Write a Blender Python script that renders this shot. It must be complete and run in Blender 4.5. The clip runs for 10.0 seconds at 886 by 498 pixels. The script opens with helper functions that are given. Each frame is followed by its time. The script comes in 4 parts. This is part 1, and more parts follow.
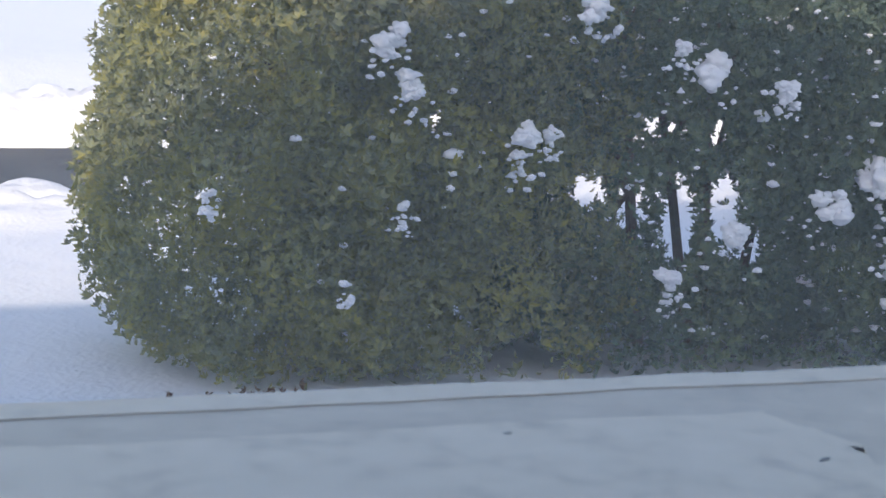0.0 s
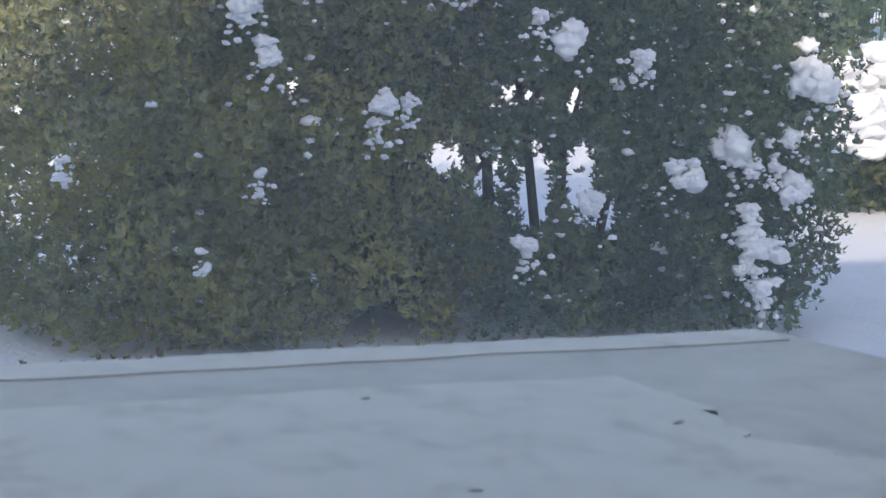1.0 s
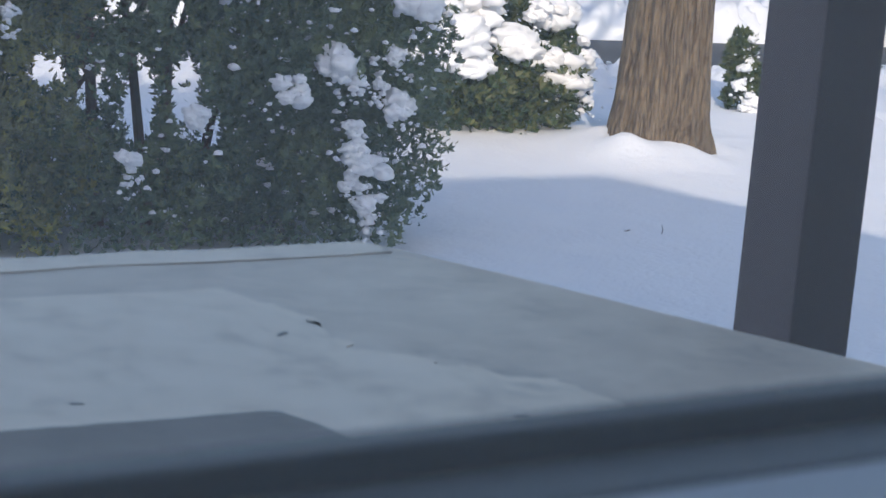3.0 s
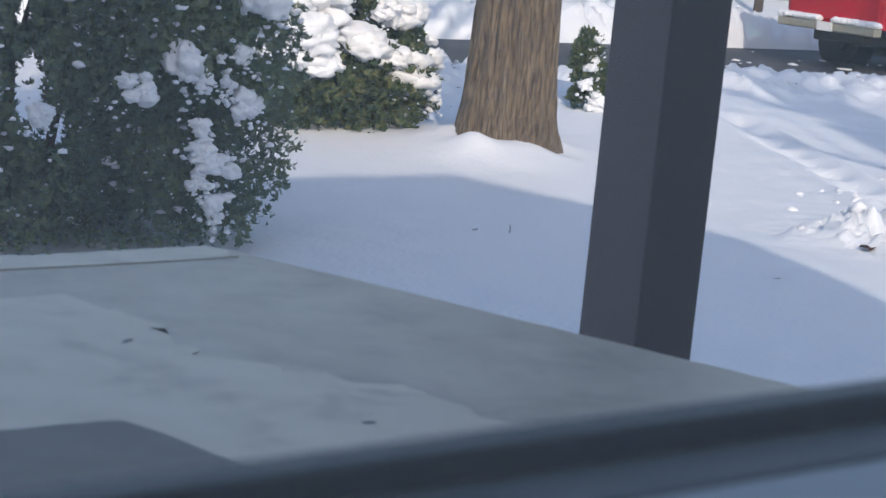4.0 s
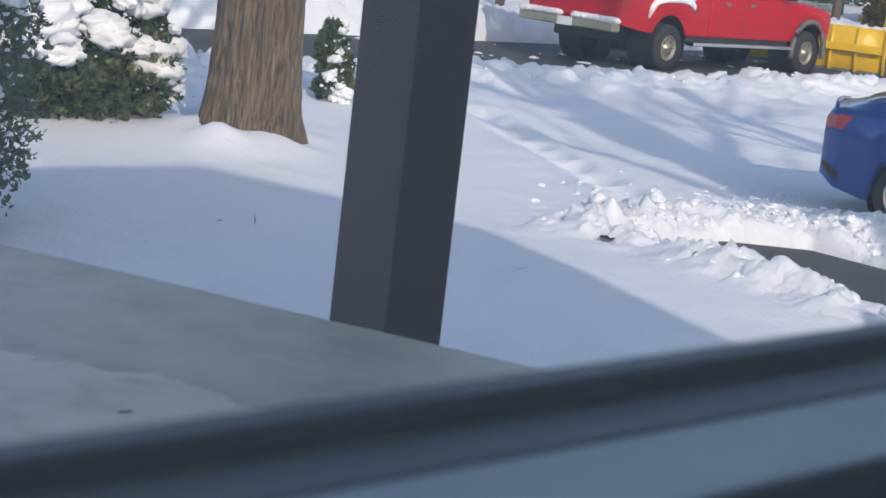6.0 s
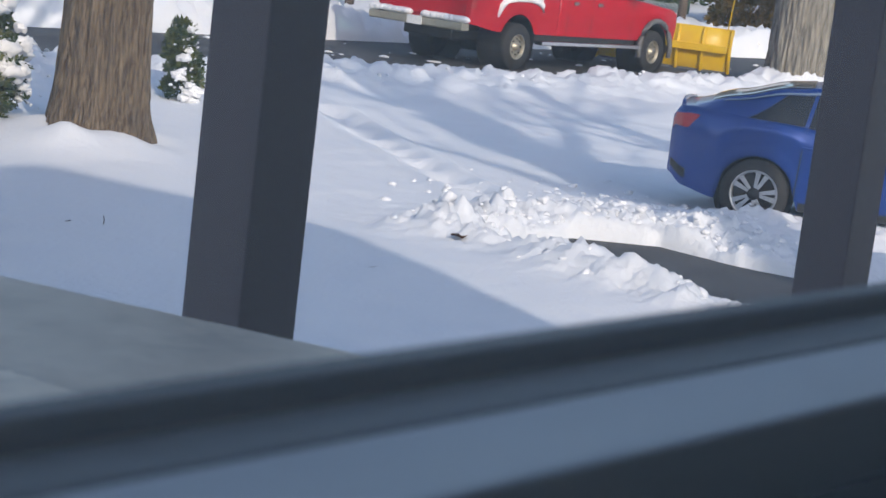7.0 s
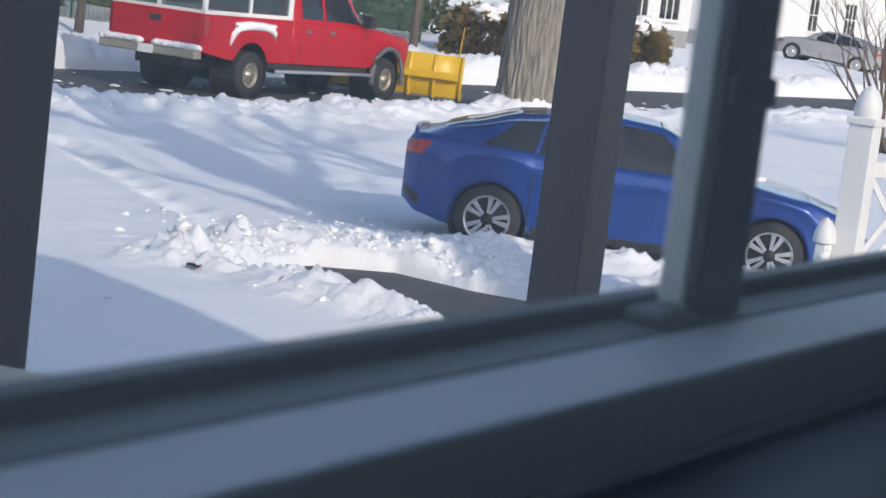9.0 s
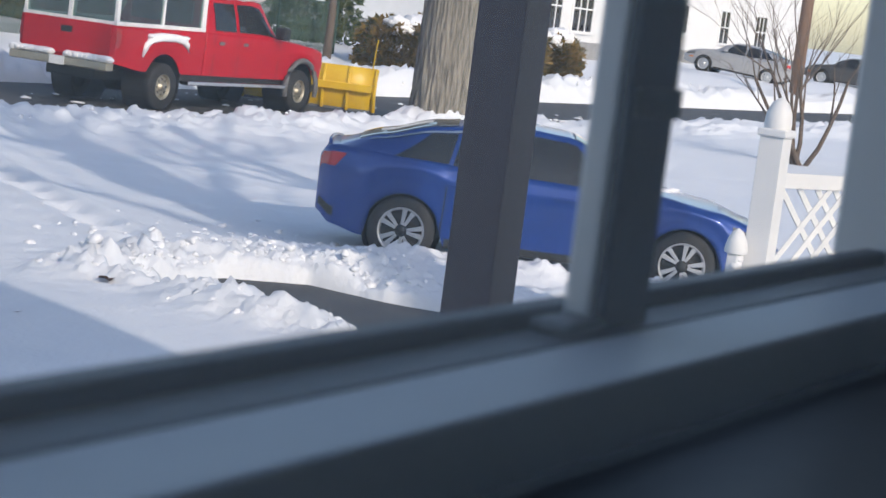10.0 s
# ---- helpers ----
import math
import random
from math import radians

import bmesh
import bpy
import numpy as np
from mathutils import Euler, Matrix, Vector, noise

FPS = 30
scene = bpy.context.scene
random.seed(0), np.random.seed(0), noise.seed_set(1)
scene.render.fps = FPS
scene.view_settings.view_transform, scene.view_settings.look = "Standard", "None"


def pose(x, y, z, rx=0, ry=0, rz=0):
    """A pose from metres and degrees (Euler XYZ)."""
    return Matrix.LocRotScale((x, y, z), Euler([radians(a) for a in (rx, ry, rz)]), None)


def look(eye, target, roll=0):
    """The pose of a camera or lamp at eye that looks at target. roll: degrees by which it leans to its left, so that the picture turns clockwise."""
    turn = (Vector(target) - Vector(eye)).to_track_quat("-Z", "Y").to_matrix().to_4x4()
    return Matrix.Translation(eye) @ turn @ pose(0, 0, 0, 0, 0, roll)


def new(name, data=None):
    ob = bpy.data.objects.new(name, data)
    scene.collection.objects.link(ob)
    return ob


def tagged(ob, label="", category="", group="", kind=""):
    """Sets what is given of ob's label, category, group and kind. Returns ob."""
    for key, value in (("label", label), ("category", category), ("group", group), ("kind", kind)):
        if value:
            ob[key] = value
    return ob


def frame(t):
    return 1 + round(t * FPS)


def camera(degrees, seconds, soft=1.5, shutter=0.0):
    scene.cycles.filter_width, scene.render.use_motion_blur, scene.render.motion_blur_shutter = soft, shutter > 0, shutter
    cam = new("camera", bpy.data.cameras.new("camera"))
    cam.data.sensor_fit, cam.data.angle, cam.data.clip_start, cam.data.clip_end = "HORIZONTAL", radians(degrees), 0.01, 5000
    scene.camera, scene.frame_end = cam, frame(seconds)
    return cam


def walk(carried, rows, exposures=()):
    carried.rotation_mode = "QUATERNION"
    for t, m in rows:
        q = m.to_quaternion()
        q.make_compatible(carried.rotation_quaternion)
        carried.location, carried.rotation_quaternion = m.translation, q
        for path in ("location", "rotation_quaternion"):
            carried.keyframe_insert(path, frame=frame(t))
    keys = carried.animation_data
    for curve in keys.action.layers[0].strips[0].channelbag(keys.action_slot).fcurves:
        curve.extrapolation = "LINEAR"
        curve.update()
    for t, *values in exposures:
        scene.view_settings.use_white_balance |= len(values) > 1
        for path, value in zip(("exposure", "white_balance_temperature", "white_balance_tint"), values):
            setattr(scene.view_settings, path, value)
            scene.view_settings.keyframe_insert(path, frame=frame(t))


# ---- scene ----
# The camera stands inside a front room and turns from the hedge to the driveway.
cam = camera(25.24, 10.0, soft=1.5)
cam.data.dof.use_dof = True
cam.data.dof.focus_distance = 16.0
cam.data.dof.aperture_fstop = 26.0
ROWS = [
    (0.0, 0.0000, 0.0000, 2.5040, 81.686, -1.784, -18.739),
    (0.5, 0.0000, 0.0000, 2.5030, 81.413, -2.043, -20.627),
    (1.0, 0.0000, 0.0010, 2.5020, 80.896, -2.405, -22.826),
    (1.5, 0.0000, 0.0040, 2.4990, 80.211, -2.920, -25.500),
    (2.0, 0.0000, 0.0080, 2.4960, 79.601, -3.443, -28.510),
    (2.5, 0.0010, 0.0030, 2.4960, 79.215, -4.075, -31.414),
    (4.0, 0.0060, 0.0070, 2.5030, 79.478, -5.302, -38.356),
    (4.5, 0.0050, 0.0090, 2.5040, 79.578, -5.689, -40.199),
    (5.0, 0.0020, 0.0110, 2.5010, 79.673, -5.976, -41.968),
    (6.5, -0.0030, 0.0150, 2.4970, 80.201, -6.687, -47.792),
    (7.0, -0.0060, 0.0130, 2.4940, 80.462, -6.807, -50.045),
    (7.5, -0.0080, 0.0110, 2.4920, 80.785, -6.911, -52.269),
    (8.0, -0.0110, 0.0080, 2.4930, 81.203, -6.951, -54.321),
    (8.5, -0.0130, 0.0060, 2.4920, 81.695, -6.967, -56.161),
    (9.0, -0.0130, 0.0050, 2.4920, 82.200, -6.999, -57.785),
    (9.5, -0.0120, 0.0040, 2.4920, 82.582, -7.027, -59.156),
    (10.0, -0.0110, 0.0030, 2.4920, 82.848, -7.113, -60.286),
]
EXPOSURES = [(0.0, 0.92, 6900, 16.0), (2.7, 0.72, 6700, 13.5), (5.0, 0.41, 6600, 13.0), (10.0, 0.42, 6650, 12.5)]
walk(cam, [(t, pose(x, y, z, rx, ry, rz)) for t, x, y, z, rx, ry, rz in ROWS], EXPOSURES)

# ---- light ----
SUN_AWAY = Vector((0.50, 0.866, 0.0)).normalized()   # the way shadows fall
SUN_UP = radians(28.0)
world = bpy.data.worlds.new("sky")
scene.world = world
world.use_nodes = True
wn = world.node_tree.nodes
wn.clear()
sky = wn.new("ShaderNodeTexSky")
sky.sky_type = "NISHITA"
sky.sun_disc = False
sky.sun_elevation = SUN_UP
sky.sun_rotation = math.atan2(-SUN_AWAY.x, -SUN_AWAY.y)
wbg = wn.new("ShaderNodeBackground")
wbg.inputs["Strength"].default_value = 0.15
wout = wn.new("ShaderNodeOutputWorld")
world.node_tree.links.new(sky.outputs[0], wbg.inputs[0])
world.node_tree.links.new(wbg.outputs[0], wout.inputs[0])
sun_data = bpy.data.lights.new("sun", "SUN")
sun_data.energy = 1.75
sun_data.angle = radians(0.6)
sun_data.color = (1.0, 0.905, 0.76)
sun = new("sun", sun_data)
sun.matrix_world = look((0, -10, 30), Vector((0, -10, 30)) + SUN_AWAY * math.cos(SUN_UP) - Vector((0, 0, math.sin(SUN_UP))))


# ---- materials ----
HAZE = 0.061   # share of white haze mixed into the added pane


def material(name, colors, rough=0.6, metal=0.0, scale=8.0, fine=80.0, bump=0.2, dist=0.01, island=0.0, obj=0.0, coat=0.0,
             stretch=(1, 1, 1), trans=0.0, spec=0.5, span=(0.3, 0.75)):
    """A principled surface: two colours mixed by coarse and fine noise, with relief at both scales."""
    m = bpy.data.materials.new(name)
    m.use_nodes = True
    nt = m.node_tree
    n, l = nt.nodes, nt.links
    b = n["Principled BSDF"]
    tc = n.new("ShaderNodeTexCoord")
    mp = n.new("ShaderNodeMapping")
    mp.inputs["Scale"].default_value = stretch
    l.new(tc.outputs["Object"], mp.inputs[0])
    big, small = n.new("ShaderNodeTexNoise"), n.new("ShaderNodeTexNoise")
    big.inputs["Scale"].default_value, big.inputs["Detail"].default_value = scale, 5
    small.inputs["Scale"].default_value, small.inputs["Detail"].default_value = fine, 3
    l.new(mp.outputs[0], big.inputs[0])
    l.new(mp.outputs[0], small.inputs[0])
    mixv = n.new("ShaderNodeMath")
    mixv.operation = "MULTIPLY_ADD"
    l.new(small.outputs[0], mixv.inputs[0])
    mixv.inputs[1].default_value = 0.35
    half = n.new("ShaderNodeMath")
    half.operation = "MULTIPLY"
    half.inputs[1].default_value = 0.75
    l.new(big.outputs[0], half.inputs[0])
    l.new(half.outputs[0], mixv.inputs[2])
    fac = mixv.outputs[0]
    for amount, node, socket in ((island, "ShaderNodeNewGeometry", "Random Per Island"), (obj, "ShaderNodeObjectInfo", "Random")):
        if amount:
            g = n.new(node)
            a = n.new("ShaderNodeMath")
            a.operation = "MULTIPLY_ADD"
            a.inputs[1].default_value = amount
            l.new(g.outputs[socket], a.inputs[0])
            sub = n.new("ShaderNodeMath")
            sub.operation = "SUBTRACT"
            sub.inputs[1].default_value = amount / 2
            l.new(fac, sub.inputs[0])
            l.new(sub.outputs[0], a.inputs[2])
            fac = a.outputs[0]
    ramp = n.new("ShaderNodeValToRGB")
    ramp.color_ramp.elements[0].position, ramp.color_ramp.elements[1].position = span
    for i, c in ((0, colors[0]), (1, colors[-1])):
        ramp.color_ramp.elements[i].color = (*c, 1)
    if len(colors) == 3:
        ramp.color_ramp.elements.new(span[0] + (span[1] - span[0]) * 0.49).color = (*colors[1], 1)
    l.new(fac, ramp.inputs[0])
    l.new(ramp.outputs[0], b.inputs["Base Color"])
    b.inputs["Roughness"].default_value = rough
    b.inputs["Metallic"].default_value = metal
    b.inputs["Coat Weight"].default_value = coat
    b.inputs["Coat Roughness"].default_value = 0.08
    b.inputs["Specular IOR Level"].default_value = spec
    if bump:
        bp = n.new("ShaderNodeBump")
        bp.inputs["Strength"].default_value, bp.inputs["Distance"].default_value = bump, dist
        l.new(mixv.outputs[0], bp.inputs["Height"])
        l.new(bp.outputs[0], b.inputs["Normal"])
    if trans:
        t = n.new("ShaderNodeBsdfTranslucent")
        l.new(ramp.outputs[0], t.inputs[0])
        mx = n.new("ShaderNodeMixShader")
        mx.inputs[0].default_value = trans
        l.new(b.outputs[0], mx.inputs[1])
        l.new(t.outputs[0], mx.inputs[2])
        l.new(mx.outputs[0], n["Material Output"].inputs[0])
    return m


def g(v, r=1.0, b=1.0):
    return (v * r, v, v * b)


SNOW = material("snow", [(0.75, 0.775, 0.82), (0.86, 0.87, 0.885)], 0.65, scale=2.6, fine=20, bump=0.6, dist=0.06, spec=0.25)
SNOW_CLUMP = material("clumped_snow", [(0.78, 0.80, 0.84), (0.88, 0.88, 0.89)], 0.6, scale=6, fine=45, bump=0.6, dist=0.02, spec=0.25)
ASPHALT = material("asphalt", [g(0.035), g(0.06), g(0.11)], 0.75, scale=1.2, fine=60, bump=0.4)
# olive plant; sunlit yellow and a haze lift are put into its leaf colour
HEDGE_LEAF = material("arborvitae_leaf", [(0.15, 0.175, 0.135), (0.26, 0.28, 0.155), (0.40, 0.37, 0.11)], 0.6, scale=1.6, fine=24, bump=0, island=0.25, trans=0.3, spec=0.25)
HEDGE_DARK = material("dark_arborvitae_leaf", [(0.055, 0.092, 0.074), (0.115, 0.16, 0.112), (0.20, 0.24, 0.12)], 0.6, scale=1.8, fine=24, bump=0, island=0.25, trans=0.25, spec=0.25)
BUSH_LEAF = material("evergreen_leaf", [(0.02, 0.04, 0.018), (0.05, 0.085, 0.03), (0.13, 0.14, 0.05)], 0.55, scale=2.5, fine=30, bump=0, island=0.6, trans=0.2, spec=0.3)
BROWN_LEAF = material("russet_leaf", [(0.05, 0.06, 0.02), (0.16, 0.11, 0.035), (0.26, 0.17, 0.05)], 0.6, scale=2.5, fine=30, bump=0, island=0.6, trans=0.25, spec=0.3)
BARK = material("oak_bark", [(0.05, 0.037, 0.026), (0.15, 0.11, 0.072), (0.26, 0.197, 0.13)], 0.9, scale=46, fine=150, bump=1.0, dist=0.04, stretch=(1, 1, 0.09), span=(0.42, 0.68))
BARK_GREY = material("grey_bark", [(0.09, 0.085, 0.072), (0.20, 0.185, 0.155), (0.31, 0.285, 0.235)], 0.9, scale=18, fine=60, bump=1.0, dist=0.03, stretch=(1, 1, 0.12), span=(0.4, 0.7))
TWIG = material("twig_bark", [(0.07, 0.05, 0.04), (0.16, 0.12, 0.09)], 0.85, scale=20, bump=0.3)
POST_PAINT = material("brown_post_paint", [(0.062, 0.036, 0.046), (0.082, 0.048, 0.060)], 0.5, scale=5, fine=40, bump=0.04, stretch=(1, 1, 0.2))
TABLE_TOP = material("weathered_tabletop", [g(0.46, 1.22, 0.78), g(0.72, 1.20, 0.77), g(0.80, 1.19, 0.79)], 0.45, scale=13, fine=48, bump=0.2, dist=0.003, stretch=(1, 0.8, 1), spec=0.7)
TABLE_RIM = material("tabletop_rim", [g(0.36, 1.22, 0.77), g(0.53, 1.22, 0.77), g(0.64, 1.2, 0.78)], 0.45, scale=11, fine=52, bump=0.2, dist=0.003, spec=0.7)
TABLE_LEG = material("table_leg_metal", [g(0.05), g(0.08)], 0.5, 0.6, scale=9)
RED = material("red_paint", [(0.40, 0.001, 0.010), (0.47, 0.002, 0.014)], 0.42, scale=1.5, fine=20, bump=0.02, coat=0.04, spec=0.22)
BLUE = material("blue_paint", [(0.003, 0.038, 0.21), (0.005, 0.050, 0.28)], 0.3, 0.35, scale=1.5, fine=20, bump=0.02, coat=0.7)
SILVER = material("silver_paint", [g(0.36), g(0.45)], 0.35, 0.4, scale=2, bump=0.02, coat=0.4)
DARK_PAINT = material("dark_grey_paint", [g(0.045), g(0.07)], 0.35, 0.3, scale=2, bump=0.02, coat=0.4)
GLASS_DARK = material("tinted_glass", [g(0.012, 0.9, 1.15), g(0.022, 0.9, 1.15)], 0.06, scale=2, bump=0, spec=0.5)
RUBBER = material("rubber", [g(0.012), g(0.03)], 0.8, scale=12, fine=90, bump=0.3)
BLACK_TRIM = material("black_trim", [g(0.012), g(0.025)], 0.55, scale=8, bump=0.05)
GREY_TRIM = material("grey_trim", [g(0.10), g(0.15)], 0.6, scale=8, bump=0.1)
CHROME = material("chrome", [g(0.55), g(0.75)], 0.2, 1.0, scale=6, bump=0.02)
ALLOY = material("alloy", [g(0.55), g(0.70)], 0.3, 0.9, scale=6, bump=0.02)
STEEL = material("worn_steel_rim", [(0.32, 0.29, 0.22), (0.5, 0.46, 0.38)], 0.45, 0.7, scale=9, bump=0.1)
RED_LENS = material("red_lens", [(0.30, 0.006, 0.01), (0.48, 0.012, 0.015)], 0.25, scale=8, bump=0, coat=0.5)
AMBER_LENS = material("amber_lens", [(0.7, 0.18, 0.02), (0.8, 0.25, 0.03)], 0.15, scale=8, bump=0)
PLOW_YELLOW = material("plow_yellow", [(0.55, 0.33, 0.006), (0.78, 0.52, 0.01)], 0.4, scale=3, fine=30, bump=0.1)
WHITE_STEEL = material("white_steel", [g(0.66), g(0.8)], 0.5, scale=6, bump=0.05)
VINYL = material("white_vinyl", [g(0.72, 0.98, 1.02), g(0.82)], 0.45, scale=4, fine=40, bump=0.05)
SIDING = material("white_siding", [g(0.66), g(0.78)], 0.6, scale=1.5, fine=20, bump=0.1)
ROOFING = material("roof_shingle", [g(0.08), g(0.16)], 0.9, scale=3, fine=20, bump=0.4)
SCUFF = material("scuffed_board", [g(0.16), g(0.24)], 0.8, scale=20, bump=0.2)
DARK_PATCH = material("dark_patch", [g(0.26, 1.08, 0.92), g(0.36, 1.08, 0.92)], 0.85, scale=12, fine=60, bump=0.3, dist=0.004)
HOUSE_WALL = material("taupe_siding", [(0.30, 0.28, 0.26), (0.38, 0.355, 0.33)], 0.7, scale=3, fine=30, bump=0.2)
FENCE_GREEN = material("green_fence_mesh", [(0.02, 0.055, 0.035), (0.035, 0.085, 0.055)], 0.6, scale=6, bump=0.2)
POLE_WOOD = material("pole_wood", [(0.14, 0.085, 0.06), (0.24, 0.15, 0.105)], 0.9, scale=8, bump=0.5, stretch=(1, 1, 0.1))
FRAME_LIGHT = material("window_vinyl", [g(0.74, 0.98, 1.02), g(0.82, 0.98, 1.02)], 0.5, scale=6, fine=50, bump=0.05)
FRAME_GREY = material("window_track_grey", [g(0.17, 0.97, 1.04), g(0.22, 0.97, 1.04)], 0.55, scale=6, fine=50, bump=0.05)
# indoor shade put into the colour of faces turned to the room
FRAME_SHADED = material("window_shaded_face", [(0.016, 0.028, 0.050), (0.026, 0.042, 0.068)], 0.5, scale=6, bump=0.05)
ROOM_PAINT = material("room_paint", [g(0.30), g(0.36)], 0.8, scale=2, bump=0.05)
# stool colour darkened to carry the room's shade
STOOL_SHADED = material("shaded_window_stool", [g(0.035, 0.95, 1.1), g(0.05, 0.95, 1.1)], 0.5, scale=5, bump=0.05)
CONCRETE = material("porch_concrete", [g(0.22), g(0.34)], 0.85, scale=3, bump=0.3)
DEAD_LEAF = material("dead_leaf", [(0.06, 0.03, 0.02), (0.14, 0.07, 0.04)], 0.8, scale=12, bump=0)


CLEAR_GLASS = bpy.data.materials.new("clear_glass")
CLEAR_GLASS.use_nodes = True
_n, _l = CLEAR_GLASS.node_tree.nodes, CLEAR_GLASS.node_tree.links
_n.remove(_n["Principled BSDF"])
_tr, _gl, _mx = _n.new("ShaderNodeBsdfTransparent"), _n.new("ShaderNodeBsdfGlossy"), _n.new("ShaderNodeMixShader")
_tr.inputs[0].default_value = (0.62, 0.74, 0.70, 1)
_gl.inputs["Roughness"].default_value = 0.05
_mx.inputs[0].default_value = 0.10
_l.new(_tr.outputs[0], _mx.inputs[1])
_l.new(_gl.outputs[0], _mx.inputs[2])
_l.new(_mx.outputs[0], _n["Material Output"].inputs[0])


# haze put in as a faint white scatter over clear glass
HAZE_GLASS = bpy.data.materials.new("haze_glass")
HAZE_GLASS.use_nodes = True
_n, _l = HAZE_GLASS.node_tree.nodes, HAZE_GLASS.node_tree.links
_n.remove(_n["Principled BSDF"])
_tr, _hz, _mx, _no = _n.new("ShaderNodeBsdfTransparent"), _n.new("ShaderNodeBsdfTranslucent"), _n.new("ShaderNodeMixShader"), _n.new("ShaderNodeTexNoise")
_hz.inputs[0].default_value = (0.80, 0.84, 0.88, 1)
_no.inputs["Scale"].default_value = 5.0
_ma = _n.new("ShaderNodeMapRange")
_ma.inputs["To Min"].default_value, _ma.inputs["To Max"].default_value = HAZE * 0.7, HAZE * 1.3
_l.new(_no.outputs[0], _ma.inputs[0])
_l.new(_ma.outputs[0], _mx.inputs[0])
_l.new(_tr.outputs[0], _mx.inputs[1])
_l.new(_hz.outputs[0], _mx.inputs[2])
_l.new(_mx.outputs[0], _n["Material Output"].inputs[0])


# ---- helpers for building ----
def part(name, bm, mat, parent=None, label="", smooth=False):
    me = bpy.data.meshes.new(name)
    bm.normal_update()
    bm.to_mesh(me)
    bm.free()
    me.materials.append(mat)
    if smooth:
        me.polygons.foreach_set("use_smooth", [True] * len(me.polygons))
    ob = new(name, me)
    ob.parent = parent
    if label:
        ob["label"] = label
    return ob


def raw(name, verts, faces, mat, parent=None, smooth=False):
    me = bpy.data.meshes.new(name)
    me.from_pydata(verts, [], faces)
    me.materials.append(mat)
    if smooth:
        me.polygons.foreach_set("use_smooth", [True] * len(me.polygons))
    ob = new(name, me)
    ob.parent = parent
    return ob


def thing(name, m, label, category, group="", kind=""):
    ob = new(name)
    ob.matrix_world = m
    return tagged(ob, label, category, group, kind)


def box(x0, x1, y0, y1, z0, z1, bevel=0.0, bm=None):
    bm = bm or bmesh.new()
    r = bmesh.ops.create_cube(bm, size=1, matrix=Matrix.Translation(((x0 + x1) / 2, (y0 + y1) / 2, (z0 + z1) / 2)) @ Matrix.Diagonal((abs(x1 - x0), abs(y1 - y0), abs(z1 - z0), 1)))
    if bevel:
        vs = set(r["verts"])
        bmesh.ops.bevel(bm, geom=[e for e in bm.edges if e.verts[0] in vs], offset=bevel, segments=2, affect="EDGES", profile=0.5)
    return bm


def tube(points, radii, sides=10, bm=None, wobble=0.0):
    """A tapered tube along points."""
    bm = bm or bmesh.new()
    rings = []
    for i, p in enumerate(points):
        p = Vector(p)
        a, b = Vector(points[max(i - 1, 0)]), Vector(points[min(i + 1, len(points) - 1)])
        d = (b - a).normalized()
        u = d.orthogonal().normalized() if abs(d.z) < 0.9 else Vector((1, 0, 0)) - d * d.x
        u.normalize()
        v = d.cross(u)
        ring = []
        for k in range(sides):
            q = 2 * math.pi * k / sides
            r = radii[i] * (1 + wobble * noise.noise(Vector((math.cos(q) * 2, math.sin(q) * 2, p.z * 0.6))))
            ring.append(bm.verts.new(p + (u * math.cos(q) + v * math.sin(q)) * r))
        rings.append(ring)
    for a, b in zip(rings, rings[1:]):
        for k in range(sides):
            bm.faces.new((a[k], a[(k + 1) % sides], b[(k + 1) % sides], b[k]))
    bm.faces.new(rings[0][::-1])
    bm.faces.new(rings[-1])
    return bm


def lathe(profile, sides=32, axis="y", bm=None):
    """Turns (radius, along) pairs round an axis."""
    bm = bm or bmesh.new()
    rings = []
    for r, a in profile:
        ring = []
        for k in range(sides):
            q = 2 * math.pi * k / sides
            c, s = r * math.cos(q), r * math.sin(q)
            ring.append(bm.verts.new((c, a, s) if axis == "y" else (c, s, a)))
        rings.append(ring)
    for a, b in zip(rings, rings[1:]):
        for k in range(sides):
            bm.faces.new((a[k], a[(k + 1) % sides], b[(k + 1) % sides], b[k]))
    return bm


def clump(bm, p, r, squash=0.7, detail=2, rough=0.35, seed=0.0):
    """A lumpy blob of snow."""
    res = bmesh.ops.create_icosphere(bm, subdivisions=detail, radius=1)
    for v in res["verts"]:
        d = v.co.normalized()
        k = 1 + rough * noise.noise(d * 1.6 + Vector((seed, p[0] * 3, p[1] * 3))) + 0.5 * rough * noise.noise(d * 4 + Vector((p[1], seed, 0)))
        v.co = Vector(p) + Vector((d.x * r * k, d.y * r * k, d.z * r * k * squash))


